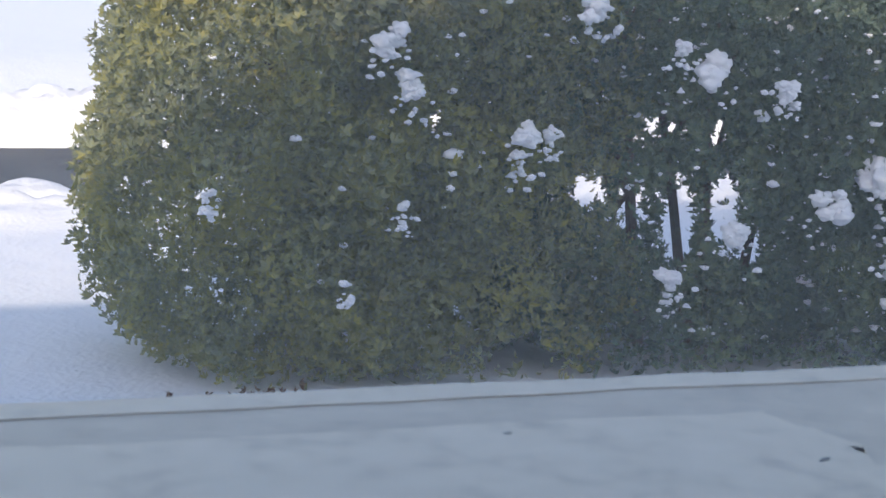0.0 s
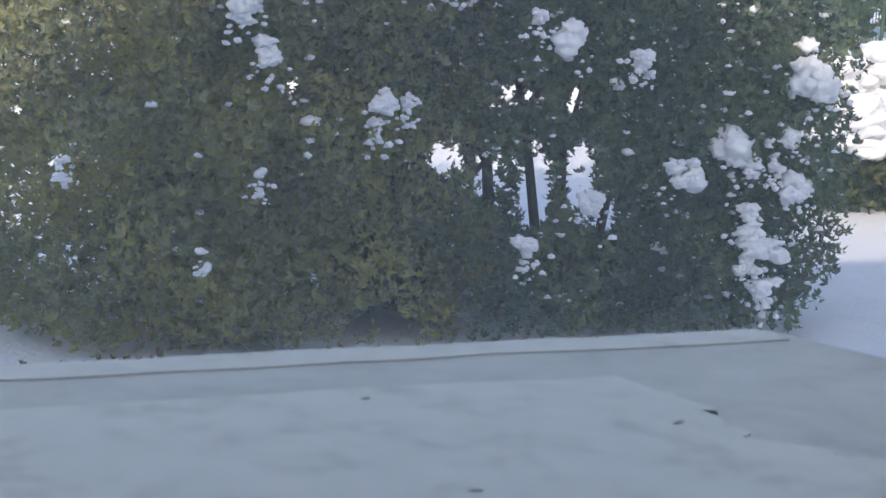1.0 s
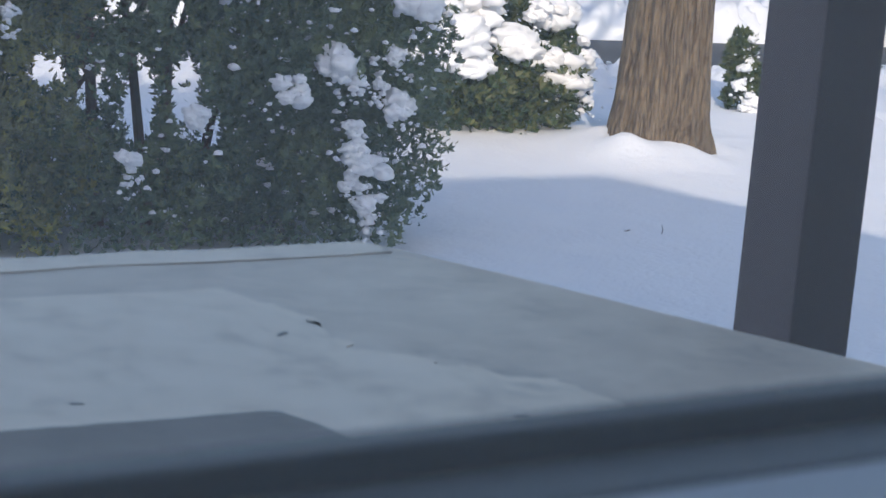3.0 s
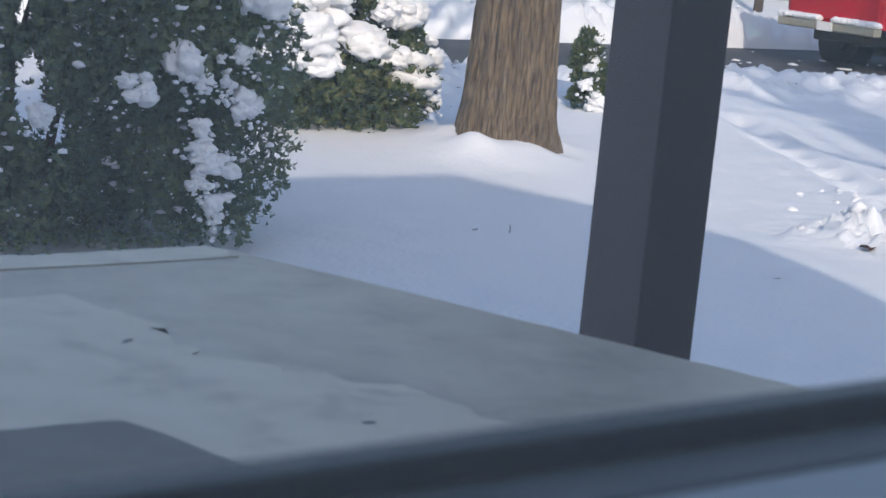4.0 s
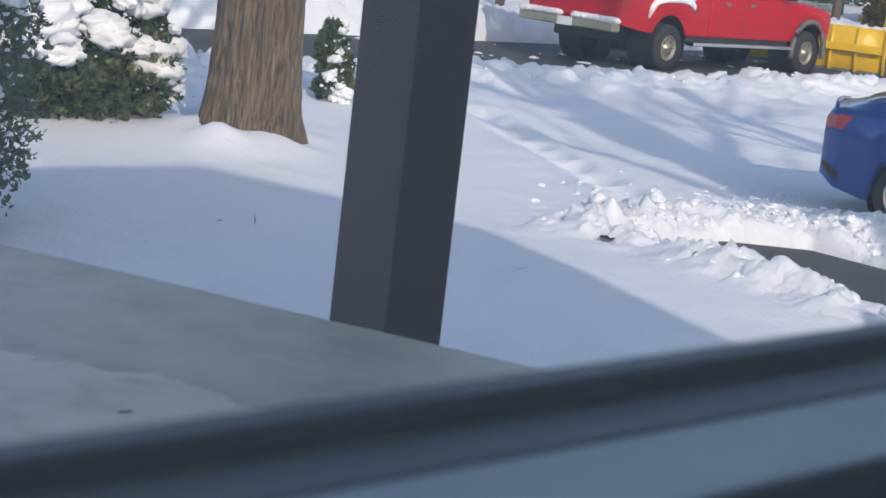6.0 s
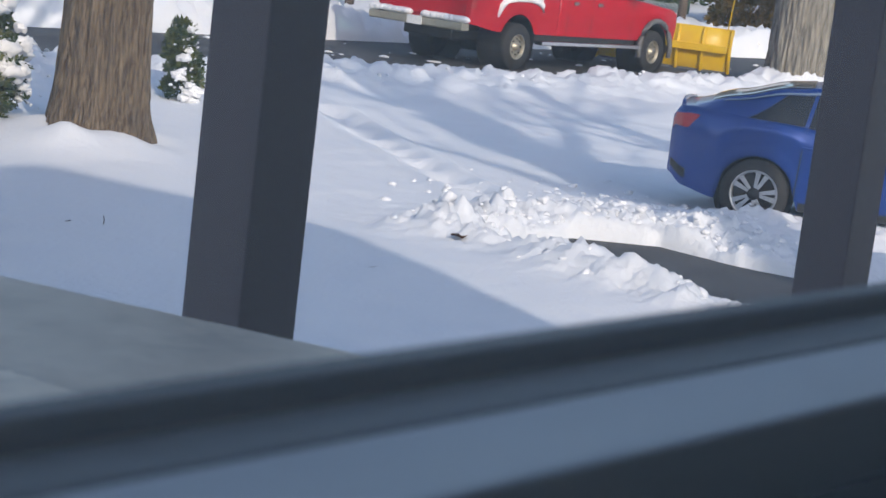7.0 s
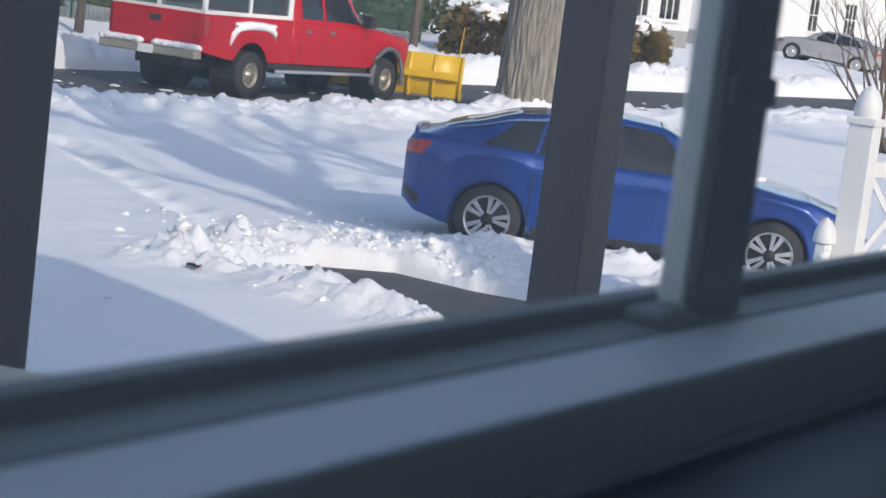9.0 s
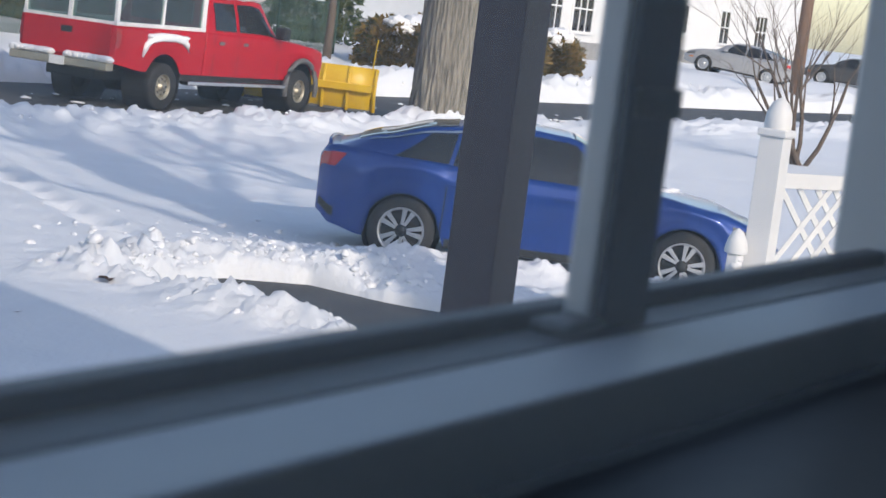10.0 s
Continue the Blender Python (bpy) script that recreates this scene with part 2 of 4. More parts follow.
def sprays(centers, sizes, rng, up=0.3, fingers=3, out=None):
    """Leaf sprays: small fans of narrow blades at many places, leaning along out. Returns verts and faces."""
    n = len(centers)
    dirs = rng.normal(size=(n, 3))
    if out is not None:
        dirs = out * 0.35 + dirs * 0.7
    dirs[:, 2] = np.abs(dirs[:, 2]) * 0.6 + up
    dirs /= np.linalg.norm(dirs, axis=1)[:, None]
    side = np.cross(dirs, rng.normal(size=(n, 3)))
    side /= np.linalg.norm(side, axis=1)[:, None]
    nrm = np.cross(dirs, side)
    verts, faces = [], []
    for f in range(fingers):
        a = (f - (fingers - 1) / 2) * 0.75
        d = dirs * math.cos(a) + side * math.sin(a)
        w = np.cross(d, nrm)
        s = sizes[:, None]
        bend = nrm * (rng.random((n, 1)) - 0.5) * 0.5
        pts = np.stack([centers, centers + (d * 0.55 + w * 0.2) * s, centers + (d + bend) * s, centers + (d * 0.55 - w * 0.2) * s], 1)
        verts.append(pts.reshape(-1, 3))
        base = np.arange(n * 4).reshape(n, 4) + f * n * 4
        faces.append(base)
    return np.concatenate(verts), np.concatenate(faces)


def spray_mesh(name, centers, sizes, mat, parent, seed=1, up=0.3, out=None, fingers=3):
    v, f = sprays(np.asarray(centers), np.asarray(sizes), np.random.default_rng(seed), up, fingers, out)
    return raw(name, v.tolist(), f.tolist(), mat, parent)

# ---- ground, road, driveway ----
ROAD_NEAR, ROAD_FAR, ROAD_Z = 19.1, 23.6, 0.15
DRIVE = [(12.75, 9.75), (13.7, 9.62), (14.25, 9.1), (14.2, 8.3), (14.3, 7.2), (14.6, 5.0), (14.6, 2.0), (12.2, 2.0), (12.0, 5.0), (12.2, 7.2), (12.35, 8.3), (12.6, 8.9)]


def smooth(a, b, v):
    k = np.clip((v - a) / (b - a), 0, 1)
    return k * k * (3 - 2 * k)


def wave(x, y, s, seed):
    """Cheap smooth noise for arrays."""
    out = np.zeros_like(x)
    rng = np.random.default_rng(seed)
    for i in range(9):
        a, ph, f = rng.random() * 6.28, rng.random() * 6.28, s * (0.6 + 1.1 * rng.random())
        out = out + np.sin((x * np.cos(a) + y * np.sin(a)) * f + ph)
    return out / 9


def grain(x, y, s, seed):
    """Value noise for arrays, from -1 to 1."""
    tab = np.random.default_rng(seed).random((97, 97)) * 2 - 1
    fx, fy = x * s, y * s
    ix, iy = np.floor(fx).astype(int), np.floor(fy).astype(int)
    u, v = fx - ix, fy - iy
    u, v = u * u * (3 - 2 * u), v * v * (3 - 2 * v)
    a, b = tab[iy % 97, ix % 97], tab[iy % 97, (ix + 1) % 97]
    c, d = tab[(iy + 1) % 97, ix % 97], tab[(iy + 1) % 97, (ix + 1) % 97]
    return (a * (1 - u) + b * u) * (1 - v) + (c * (1 - u) + d * u) * v


def drive_inside(x, y):
    """How far inside the cleared patch, in metres, roughly."""
    ins = np.zeros(x.shape, bool)
    d = np.full(x.shape, 1e9)
    for (x0, y0), (x1, y1) in zip(DRIVE, DRIVE[1:] + DRIVE[:1]):
        ins ^= ((y0 > y) != (y1 > y)) & (x < (x1 - x0) * (y - y0) / (y1 - y0 + 1e-9) + x0)
        k = np.clip(((x - x0) * (x1 - x0) + (y - y0) * (y1 - y0)) / ((x1 - x0) ** 2 + (y1 - y0) ** 2), 0, 1)
        d = np.minimum(d, np.hypot(x - x0 - k * (x1 - x0), y - y0 - k * (y1 - y0)))
    return np.where(ins, d, -d)


def height(x, y):
    z = 0.05 * wave(x, y, 0.45, 1) + 0.075 * wave(x, y, 1.2, 12) * smooth(8.5, 12.5, x) + 0.018 * wave(x, y, 3.1, 2) + 0.014 * grain(x, y, 1.9, 15) * smooth(9.5, 13, x) + 0.008 * grain(x, y, 5.0, 16) * smooth(11, 14, x)
    lumps = 0.45 * (grain(x, y, 2.1, 3) + 0.6) + 0.5 * (grain(x, y, 4.7, 4) + 0.6) + 0.65 * np.abs(grain(x, y, 8.5, 8)) + 0.42 * np.abs(grain(x, y, 16.0, 9)) - 0.6
    # ploughed bank on the near side of the road
    bank = smooth(16.8, 18.2, y) * (1 - smooth(18.75, 19.1, y))
    z = z + bank * (0.15 + 0.10 * wave(x, y, 1.3, 5) + 0.15 * lumps) + 0.1 * smooth(13.0, 18.5, y)
    # bed of the road
    z = z - 0.5 * smooth(18.95, 19.25, y) * (1 - smooth(23.3, 23.7, y))
    # far bank and the yards over the road
    z = z + 0.30 * smooth(23.4, 24.2, y) + 0.55 * smooth(24.0, 29.5, y)
    z = z + smooth(23.4, 23.9, y) * (1 - smooth(24.6, 26.0, y)) * (0.22 + 0.24 * lumps + 0.12 * wave(x, y, 1.0, 6))
    # cleared driveway with heaps round it
    d = drive_inside(x, y)
    near = np.exp(-((d + 0.42) / 0.36) ** 2) * (1 - smooth(-0.02, 0.10, d))
    z = z + near * (0.05 + 0.13 * lumps + 0.06 * wave(x, y, 2.0, 7))
    z = z - 0.55 * smooth(-0.03, 0.12, d)
    # shovelled snow between the driveway and the car
    heap = np.exp(-(((x - 14.9) / 0.95) ** 2 + ((y - 9.5) / 1.3) ** 2)) + 0.9 * np.exp(-(((x - 12.7) / 0.8) ** 2 + ((y - 10.1) / 0.7) ** 2)) \
        + 0.8 * np.exp(-(((x - 15.6) / 0.6) ** 2 + ((y - 7.2) / 1.2) ** 2))
    z = z + np.clip(heap, 0, 1) * (0.03 + 0.12 * lumps + 0.10 * np.exp(-(((x - 12.2) / 0.5) ** 2 + ((y - 9.0) / 0.6) ** 2))) * (d < 0.05)
    # snow pushed up along the near side of the car
    k = np.clip(((x - 16.12) * 0.465 - (y - 9.36) * 0.885) / 3.3, 0, 1)
    side = np.hypot(x - 16.12 - 1.53 * k, y - 9.36 + 2.92 * k)
    z = z + np.exp(-(side / 0.30) ** 2) * (0.06 + 0.11 * lumps) * (d < 0.05)
    # footprints across the lawn
    t = np.clip(((x - 14.4) * 2.9 + (y - 11.3) * 4.5) / (2.9 ** 2 + 4.5 ** 2), 0, 1.05)
    off = np.hypot(x - 14.4 - 2.9 * t, y - 11.3 - 4.5 * t)
    z = z - 0.15 * np.exp(-(off / 0.16) ** 2) * (0.55 + 0.45 * np.sin(t * 44)) + 0.04 * np.exp(-((off - 0.3) / 0.1) ** 2)
    # drift round the trunk of the near tree
    r = np.hypot(x - 12.34, y - 14.28)
    z = z + 0.12 * np.exp(-(np.clip(r - 0.40, 0, 9) / 0.5) ** 2) * (1 + 0.5 * np.sin(np.arctan2(y - 14.28, x - 12.34) * 3 + 1.0)) - 0.04 * np.exp(-(r / 1.5) ** 2)
    z = z + 0.34 * np.exp(-np.sqrt(((x - 11.66) / 0.24) ** 2 + ((y - 13.95) / 0.36) ** 2 + 0.1)) + 0.03 * np.exp(-(((x - 12.3) / 0.7) ** 2 + ((y - 13.6) / 0.4) ** 2))
    r = np.hypot(x - 32.4, y - 18.3)
    z = z + 0.2 * np.exp(-(np.clip(r - 0.4, 0, 9) / 0.5) ** 2)
    return z


def spaced(parts_):
    out = []
    for a, b, s in parts_:
        out += list(np.arange(a, b, s))
    return np.array(out + [parts_[-1][1]])


gx = spaced([(-900, -60, 120), (-60, -6, 3), (-6, 1, 0.5), (1, 9.5, 0.16), (9.5, 18, 0.04), (18, 34, 0.10), (34, 62, 0.3), (62, 110, 1.2), (110, 1500, 120)])
gy = spaced([(-900, -60, 120), (-60, 2.8, 4), (2.8, 7, 0.2), (7, 12, 0.04), (12, 17, 0.08), (17, 19.4, 0.06), (19.4, 23.3, 0.5), (23.3, 26, 0.08), (26, 40, 0.5), (40, 100, 8), (100, 2000, 190)])
GX, GY = np.meshgrid(gx, gy)
GZ = height(GX, GY)
nx, ny = len(gx), len(gy)
idx = np.arange(nx * ny).reshape(ny, nx)
quads = np.stack([idx[:-1, :-1], idx[:-1, 1:], idx[1:, 1:], idx[1:, :-1]], -1).reshape(-1, 4)
ground = raw("ground", np.stack([GX, GY, GZ], -1).reshape(-1, 3).tolist(), quads.tolist(), SNOW, smooth=True)
tagged(ground, "snow-covered lawn with ploughed banks, heaps and footprints", "ground", kind="structure")


def ground_z(x, y):
    return float(height(np.array([[float(x)]]), np.array([[float(y)]]))[0, 0])


bm = bmesh.new()
bmesh.ops.create_grid(bm, x_segments=90, y_segments=8, size=1, matrix=Matrix.Translation((40, (ROAD_NEAR + ROAD_FAR) / 2, ROAD_Z)) @ Matrix.Diagonal((190, 2.6, 1, 1)))
for v in bm.verts:
    v.co.z += 0.012 * noise.noise(v.co * 0.7)
tagged(part("road", bm, ASPHALT, smooth=True), "wet dark asphalt street cleared between snow banks", "road", kind="structure")
bm = bmesh.new()
bmesh.ops.create_grid(bm, x_segments=20, y_segments=40, size=1, matrix=Matrix.Translation((13.4, 6.0, -0.06)) @ Matrix.Diagonal((1.5, 4.1, 1, 1)))
for v in bm.verts:
    v.co.z += 0.012 * noise.noise(v.co * 1.1)
tagged(part("driveway", bm, ASPHALT, smooth=True), "dark asphalt driveway partly cleared of snow", "driveway", kind="structure")

# slush and scattered lumps left on the street, and loose chunks of the heaps
rng = random.Random(5)
bm = bmesh.new()
for i in range(150):
    x, y = rng.uniform(20, 44), rng.choice([rng.uniform(19.2, 19.7), rng.uniform(19.4, 23.3)])
    clump(bm, (x, y, ROAD_Z + 0.01), rng.uniform(0.02, 0.09), 0.3, 1, 0.8, i)
tagged(part("slush", bm, SNOW_CLUMP, smooth=True), "scattered lumps of slush on the street", "snow", kind="stuff")
bm = bmesh.new()
for i in range(2400):
    w = rng.random()
    if w < 0.45:
        q = rng.random() * len(DRIVE)
        a, b = DRIVE[int(q)], DRIVE[(int(q) + 1) % len(DRIVE)]
        k = q % 1
        x, y = a[0] + (b[0] - a[0]) * k + rng.gauss(0, 0.3), a[1] + (b[1] - a[1]) * k + rng.gauss(0, 0.3)
        if y < 6 or float(drive_inside(np.array([[x]]), np.array([[y]]))[0, 0]) > -0.06:
            continue
    elif w < 0.7:
        x, y = rng.gauss(14.6, 0.9), rng.gauss(9.9, 0.8)
    elif w < 0.85:
        x, y = rng.uniform(15, 46), rng.uniform(17.9, 18.9)
    else:
        x, y = rng.uniform(18, 60), rng.uniform(23.7, 24.8)
    if float(drive_inside(np.array([[x]]), np.array([[y]]))[0, 0]) > -0.06:
        continue
    clump(bm, (x, y, ground_z(x, y) - 0.006), abs(rng.gauss(0.0, 0.018)) + 0.010, 0.75, 2 if i % 4 == 0 else 1, 0.8, i)
tagged(part("snow_chunks", bm, SNOW_CLUMP, smooth=True), "loose lumps of shovelled and ploughed snow", "snow", kind="stuff")

# ---- the house that the camera is in: front room, window, porch ----
WIN_Y = 0.30
house = thing("wall_north", pose(0, 0, 0), "front house wall with a window opening on the porch", "wall", kind="structure")
WX0, WX1, WZ0, WZ1 = -0.85, 1.75, 2.28, 3.5
for x0, x1, z0, z1 in ((-19.9, WX0, 0, 6.2), (WX1, 5.6, 0, 6.2), (WX0, WX1, 0, WZ0), (WX0, WX1, WZ1, 6.2)):
    part("wall_panel", box(x0, x1, 0.27, 0.42, z0, z1), HOUSE_WALL, house)
room = [("wall_west", (-3.2, -3.05, -4, 0.27, 1.2, 3.9)), ("wall_east", (2.6, 2.75, -4, 0.27, 1.2, 3.9)), ("wall_south", (-3.2, 2.75, -4.15, -4, 1.2, 3.9)),
        ("floor", (-3.2, 2.75, -4, 0.27, 1.15, 1.3)), ("ceiling", (-3.2, 2.75, -4, 0.27, 3.9, 4.0))]
for name, b in room:
    tagged(part(name, box(*b), ROOM_PAINT), "plain painted surface of the unlit front room", name.split("_")[0], kind="structure")
for name, b in (("wall_outer_west", (-19.9, -19.75, -7.0, 0.27, 0, 6.2)), ("wall_outer_south", (-19.9, 2.65, -7.15, -7.0, 0, 6.2))):
    tagged(part(name, box(*b), SIDING), "white sided outer wall of the house", "wall", kind="structure")
# unseen east wall, slanted to follow the edge of the house shadow
bm = bmesh.new()
ev = [[bm.verts.new((x, y, z)) for x, y in ((5.6, 0.27), (5.44, 0.27), (2.49, -7.15), (2.65, -7.15))] for z in (0, 6.2)]
bm.faces.new(ev[0][::-1])
bm.faces.new(ev[1])
for i in range(4):
    bm.faces.new((ev[0][i], ev[0][(i + 1) % 4], ev[1][(i + 1) % 4], ev[1][i]))
bmesh.ops.recalc_face_normals(bm, faces=bm.faces)
tagged(part("wall_outer_east", bm, SIDING), "white sided outer wall of the house", "wall", kind="structure")
# unseen roof, its corners set by where the shadow ends on the snow
bm = bmesh.new()
rv = [bm.verts.new(p) for p in ((-20, 0.45, 6.2), (5.62, 0.45, 6.2), (2.72, -7.2, 6.2), (-20, -7.2, 6.2), (-16.5, -3.2, 10.15), (1.4, -3.2, 10.15))]
for q in ((0, 1, 5, 4), (1, 2, 5), (2, 3, 4, 5), (3, 0, 4), (3, 2, 1, 0)):
    bm.faces.new([rv[i] for i in q])
# unseen raised outline behind the ridge, shaped to cast the hedge's shadow line
SHADE_RIDGE = ((-16.0, 9.2), (-0.6, 9.2), (-0.6, 10.1), (-2.0, 10.8), (-3.5, 11.22), (-6.45, 10.24), (-7.4, 10.55), (-16.0, 10.55))
gf, gb = [bm.verts.new((x, -3.25, z)) for x, z in SHADE_RIDGE], [bm.verts.new((x, -5.4, z)) for x, z in SHADE_RIDGE]
bm.faces.new(gf)
bm.faces.new(gb[::-1])
for i in range(len(SHADE_RIDGE)):
    j = (i + 1) % len(SHADE_RIDGE)
    bm.faces.new((gf[i], gb[i], gb[j], gf[j]))
tagged(part("roof", bm, ROOFING), "unseen grey shingled hip roof shaped to cast the house shadow", "roof", kind="structure")

tagged(part("porch_floor", box(-6.5, 6.6, 0.42, 2.75, 0.0, 1.3), CONCRETE), "concrete porch floor", "floor", kind="structure")
tagged(part("porch_beam", box(-6.4, 6.4, 2.40, 2.56, 3.75, 3.95), POST_PAINT), "brown beam carried by the porch posts", "beam", kind="structure")


def porch_post(x, y):
    p = thing("porch_post", pose(x, y, 1.3), "dark brown painted square porch post", "post", "porch posts")
    part("shaft", box(-0.073, 0.073, -0.073, 0.073, 0.0, 2.45, 0.004), POST_PAINT, p)
    part("base", box(-0.095, 0.095, -0.095, 0.095, 0.0, 0.14, 0.006), POST_PAINT, p)
    part("cap", box(-0.095, 0.095, -0.095, 0.095, 2.33, 2.449, 0.006), POST_PAINT, p)
    return p


POST_Y = 2.48
for px in (2.50, 4.72, -1.9):
    porch_post(px, POST_Y)

# window: outer lip, track, sill, mullion, jamb
window = thing("window_1", pose(0, WIN_Y, 2.5), "vinyl and aluminium sliding window with a worn track, shaded faces coloured dark", "window", kind="structure")
part("outer_lip", box(WX0, WX1, 0.0, 0.012, -0.220, -0.109, 0.002), FRAME_SHADED, window)
part("track", box(WX0, WX1, -0.0215, 0.0, -0.220, -0.1155, 0.001), FRAME_GREY, window)
part("window_sill", box(WX0, WX1, -0.061, -0.0215, -0.220, -0.1158, 0.002), FRAME_LIGHT, window)
part("stool", box(WX0 - 0.1, WX1 + 0.1, -0.15, -0.061, -0.22, -0.136, 0.004), STOOL_SHADED, window)
# pale bar for the daylit side, dark plate for the shaded front
part("mullion", box(0.620, 0.660, -0.0115, -0.0005, -0.1155, 1.0, 0.002), FRAME_LIGHT, window)
part("mullion_shaded_face", box(0.6212, 0.6612, -0.016, -0.0115, -0.1155, 1.0, 0.0015), FRAME_SHADED, window)
part("mullion_foot", box(0.590, 0.619, -0.019, -0.002, -0.1155, -0.1105, 0.002), FRAME_GREY, window)
part("jamb", box(1.01, 1.06, -0.02, 0.03, -0.1155, 1.0, 0.003), FRAME_LIGHT, window)
part("latch", box(0.6225, 0.660, -0.019, -0.016, -0.040, -0.029, 0.001), BLACK_TRIM, window, "dark window latch")
part("jamb", box(WX0, WX0 + 0.02, -0.06, 0.03, -0.108, 1.0, 0.003), FRAME_GREY, window)
# added pane that lifts dark tones with a veil of haze
inner = part("haze_pane", box(WX0, 1.7, -0.101, -0.099, -0.12, 0.99), HAZE_GLASS, window, "added hazy pane that veils the dark tones")
part("head", box(WX0 + 0.02, 1.01, -0.06, 0.03, 0.97, 1.0, 0.003), FRAME_GREY, window)

# ---- table on the porch ----
TZ = 2.10
table = thing("porch_table", pose(0, 0, TZ), "weathered grey porch table with a bordered stained top", "table")


def slab(points, z0, z1, bevel=0.004, cuts=0, jag=0.0):
    bm = bmesh.new()
    pts = []
    for (x0, y0), (x1, y1) in zip(points, points[1:] + points[:1]):
        for k in range(cuts + 1):
            f = k / (cuts + 1)
            px, py = x0 + (x1 - x0) * f, y0 + (y1 - y0) * f
            if k:
                px += jag * noise.noise(Vector((px * 40, py * 40, z0)))
                py += jag * noise.noise(Vector((px * 40, py * 40, z0 + 9)))
            pts.append((px, py))
    lo = [bm.verts.new((x, y, z0)) for x, y in pts]
    hi = [bm.verts.new((x, y, z1)) for x, y in pts]
    bm.faces.new(hi)
    bm.faces.new(lo[::-1])
    for i in range(len(pts)):
        j = (i + 1) % len(pts)
        bm.faces.new((lo[i], lo[j], hi[j], hi[i]))
    if bevel:
        bmesh.ops.bevel(bm, geom=[e for e in bm.edges if abs(e.verts[0].co.z - z1) < 1e-6 and abs(e.verts[1].co.z - z1) < 1e-6], offset=bevel, segments=2, affect="EDGES")
    return bm


part("tabletop", slab([(-0.95, 0.62), (1.46, 0.62), (1.13, 1.765), (-0.95, 1.745)], -0.045, 0.0, 0.006, 30, 0.004), TABLE_RIM, table)
part("inlay", slab([(-0.8, 0.75), (1.02, 0.75), (0.98, 1.2), (0.86, 1.36), (0.89, 1.47), (0.862, 1.592), (-0.8, 1.605)], 0.0, 0.0012, 0, 24, 0.022), TABLE_TOP, table, "lighter stained inlay")
part("far_edging", slab([(-0.95, 1.68), (1.125, 1.705), (1.122, 1.762), (-0.95, 1.742)], 0.0, 0.0012, 0, 24, 0.012), TABLE_TOP, table, "pale worn edging")
for x, y in ((-0.8, 0.75), (1.2, 0.75), (-0.8, 1.6), (1.0, 1.6)):
    part("leg", box(x - 0.03, x + 0.03, y - 0.03, y + 0.03, -0.80, -0.045, 0.004), TABLE_LEG, table)
rng2 = random.Random(31)
for i in range(7):
    cx, cy, q = rng2.uniform(0.45, 1.1), rng2.uniform(1.05, 1.72), rng2.gauss(0.1, 0.25)
    ln, wd = rng2.uniform(0.004, 0.010), rng2.uniform(0.001, 0.0025)
    if cx > 1.40 - 0.29 * (cy - 0.62):
        continue
    cs_, sn_ = math.cos(q), math.sin(q)
    part("scuff", slab([(cx + a * cs_ * ln - b * sn_ * wd, cy + a * sn_ * ln + b * cs_ * wd) for a, b in ((-1, 0), (-0.3, -0.8), (0.5, -1), (1, 0.1), (0.2, 0.9), (-0.6, 0.7))], 0.0014, 0.0020, 0), SCUFF, table, "dark scuff mark")
# dark grey patch, built as a thin slab on the tabletop
patch_thing = thing("table_patch", pose(0, 0, TZ + 0.002), "dark grey patch, a thin slab on the porch table", "mat")
part("sheet", slab([(0.38, 0.8), (0.77, 0.8), (0.70, 1.192), (0.38, 1.213)], 0.0, 0.006, 0.002, 20, 0.006), DARK_PATCH, patch_thing)

# ---- vehicles ----
def bump_line(x, pts):
    """Smooth curve through (x, value) pairs."""
    for (x0, v0), (x1, v1) in zip(pts, pts[1:]):
        if x <= x1:
            k = max(0.0, (x - x0) / (x1 - x0))
            k = k * k * (3 - 2 * k) * 0.5 + k * 0.5
            return v0 + (v1 - v0) * k
    return pts[-1][1]


def arch(x, axles, r, zc, base):
    for a in axles:
        d = abs(x - a)
        if d < r:
            base = max(base, zc + math.sqrt(r * r - d * d))
    return base


def shell(xs, low, top, half, rows=9, crown=0.02, inset=0.0):
    """A body of cross-sections: sides from low to top, joined over the top; half(x, s) is the half width at the share s of the height."""
    bm = bmesh.new()
    rings = []
    for x in xs:
        a, b = low(x), top(x)
        ring = []
        for i in range(rows):
            s = i / (rows - 1)
            ring.append((x, -half(x, s) + inset, a + (b - a) * s))
        w = ring[-1][1]
        mid = [(x, w * k, b + crown * (1 - k * k)) for k in (0.85, 0.5, 0.0, -0.5, -0.85)]
        ring = ring + mid + [(p[0], -p[1], p[2]) for p in ring[::-1]]
        rings.append([bm.verts.new(p) for p in ring])
    for a, b in zip(rings, rings[1:]):
        for i in range(len(a) - 1):
            bm.faces.new((a[i], b[i], b[i + 1], a[i + 1]))
    bm.faces.new(rings[0])
    bm.faces.new(rings[-1][::-1])
    return bm


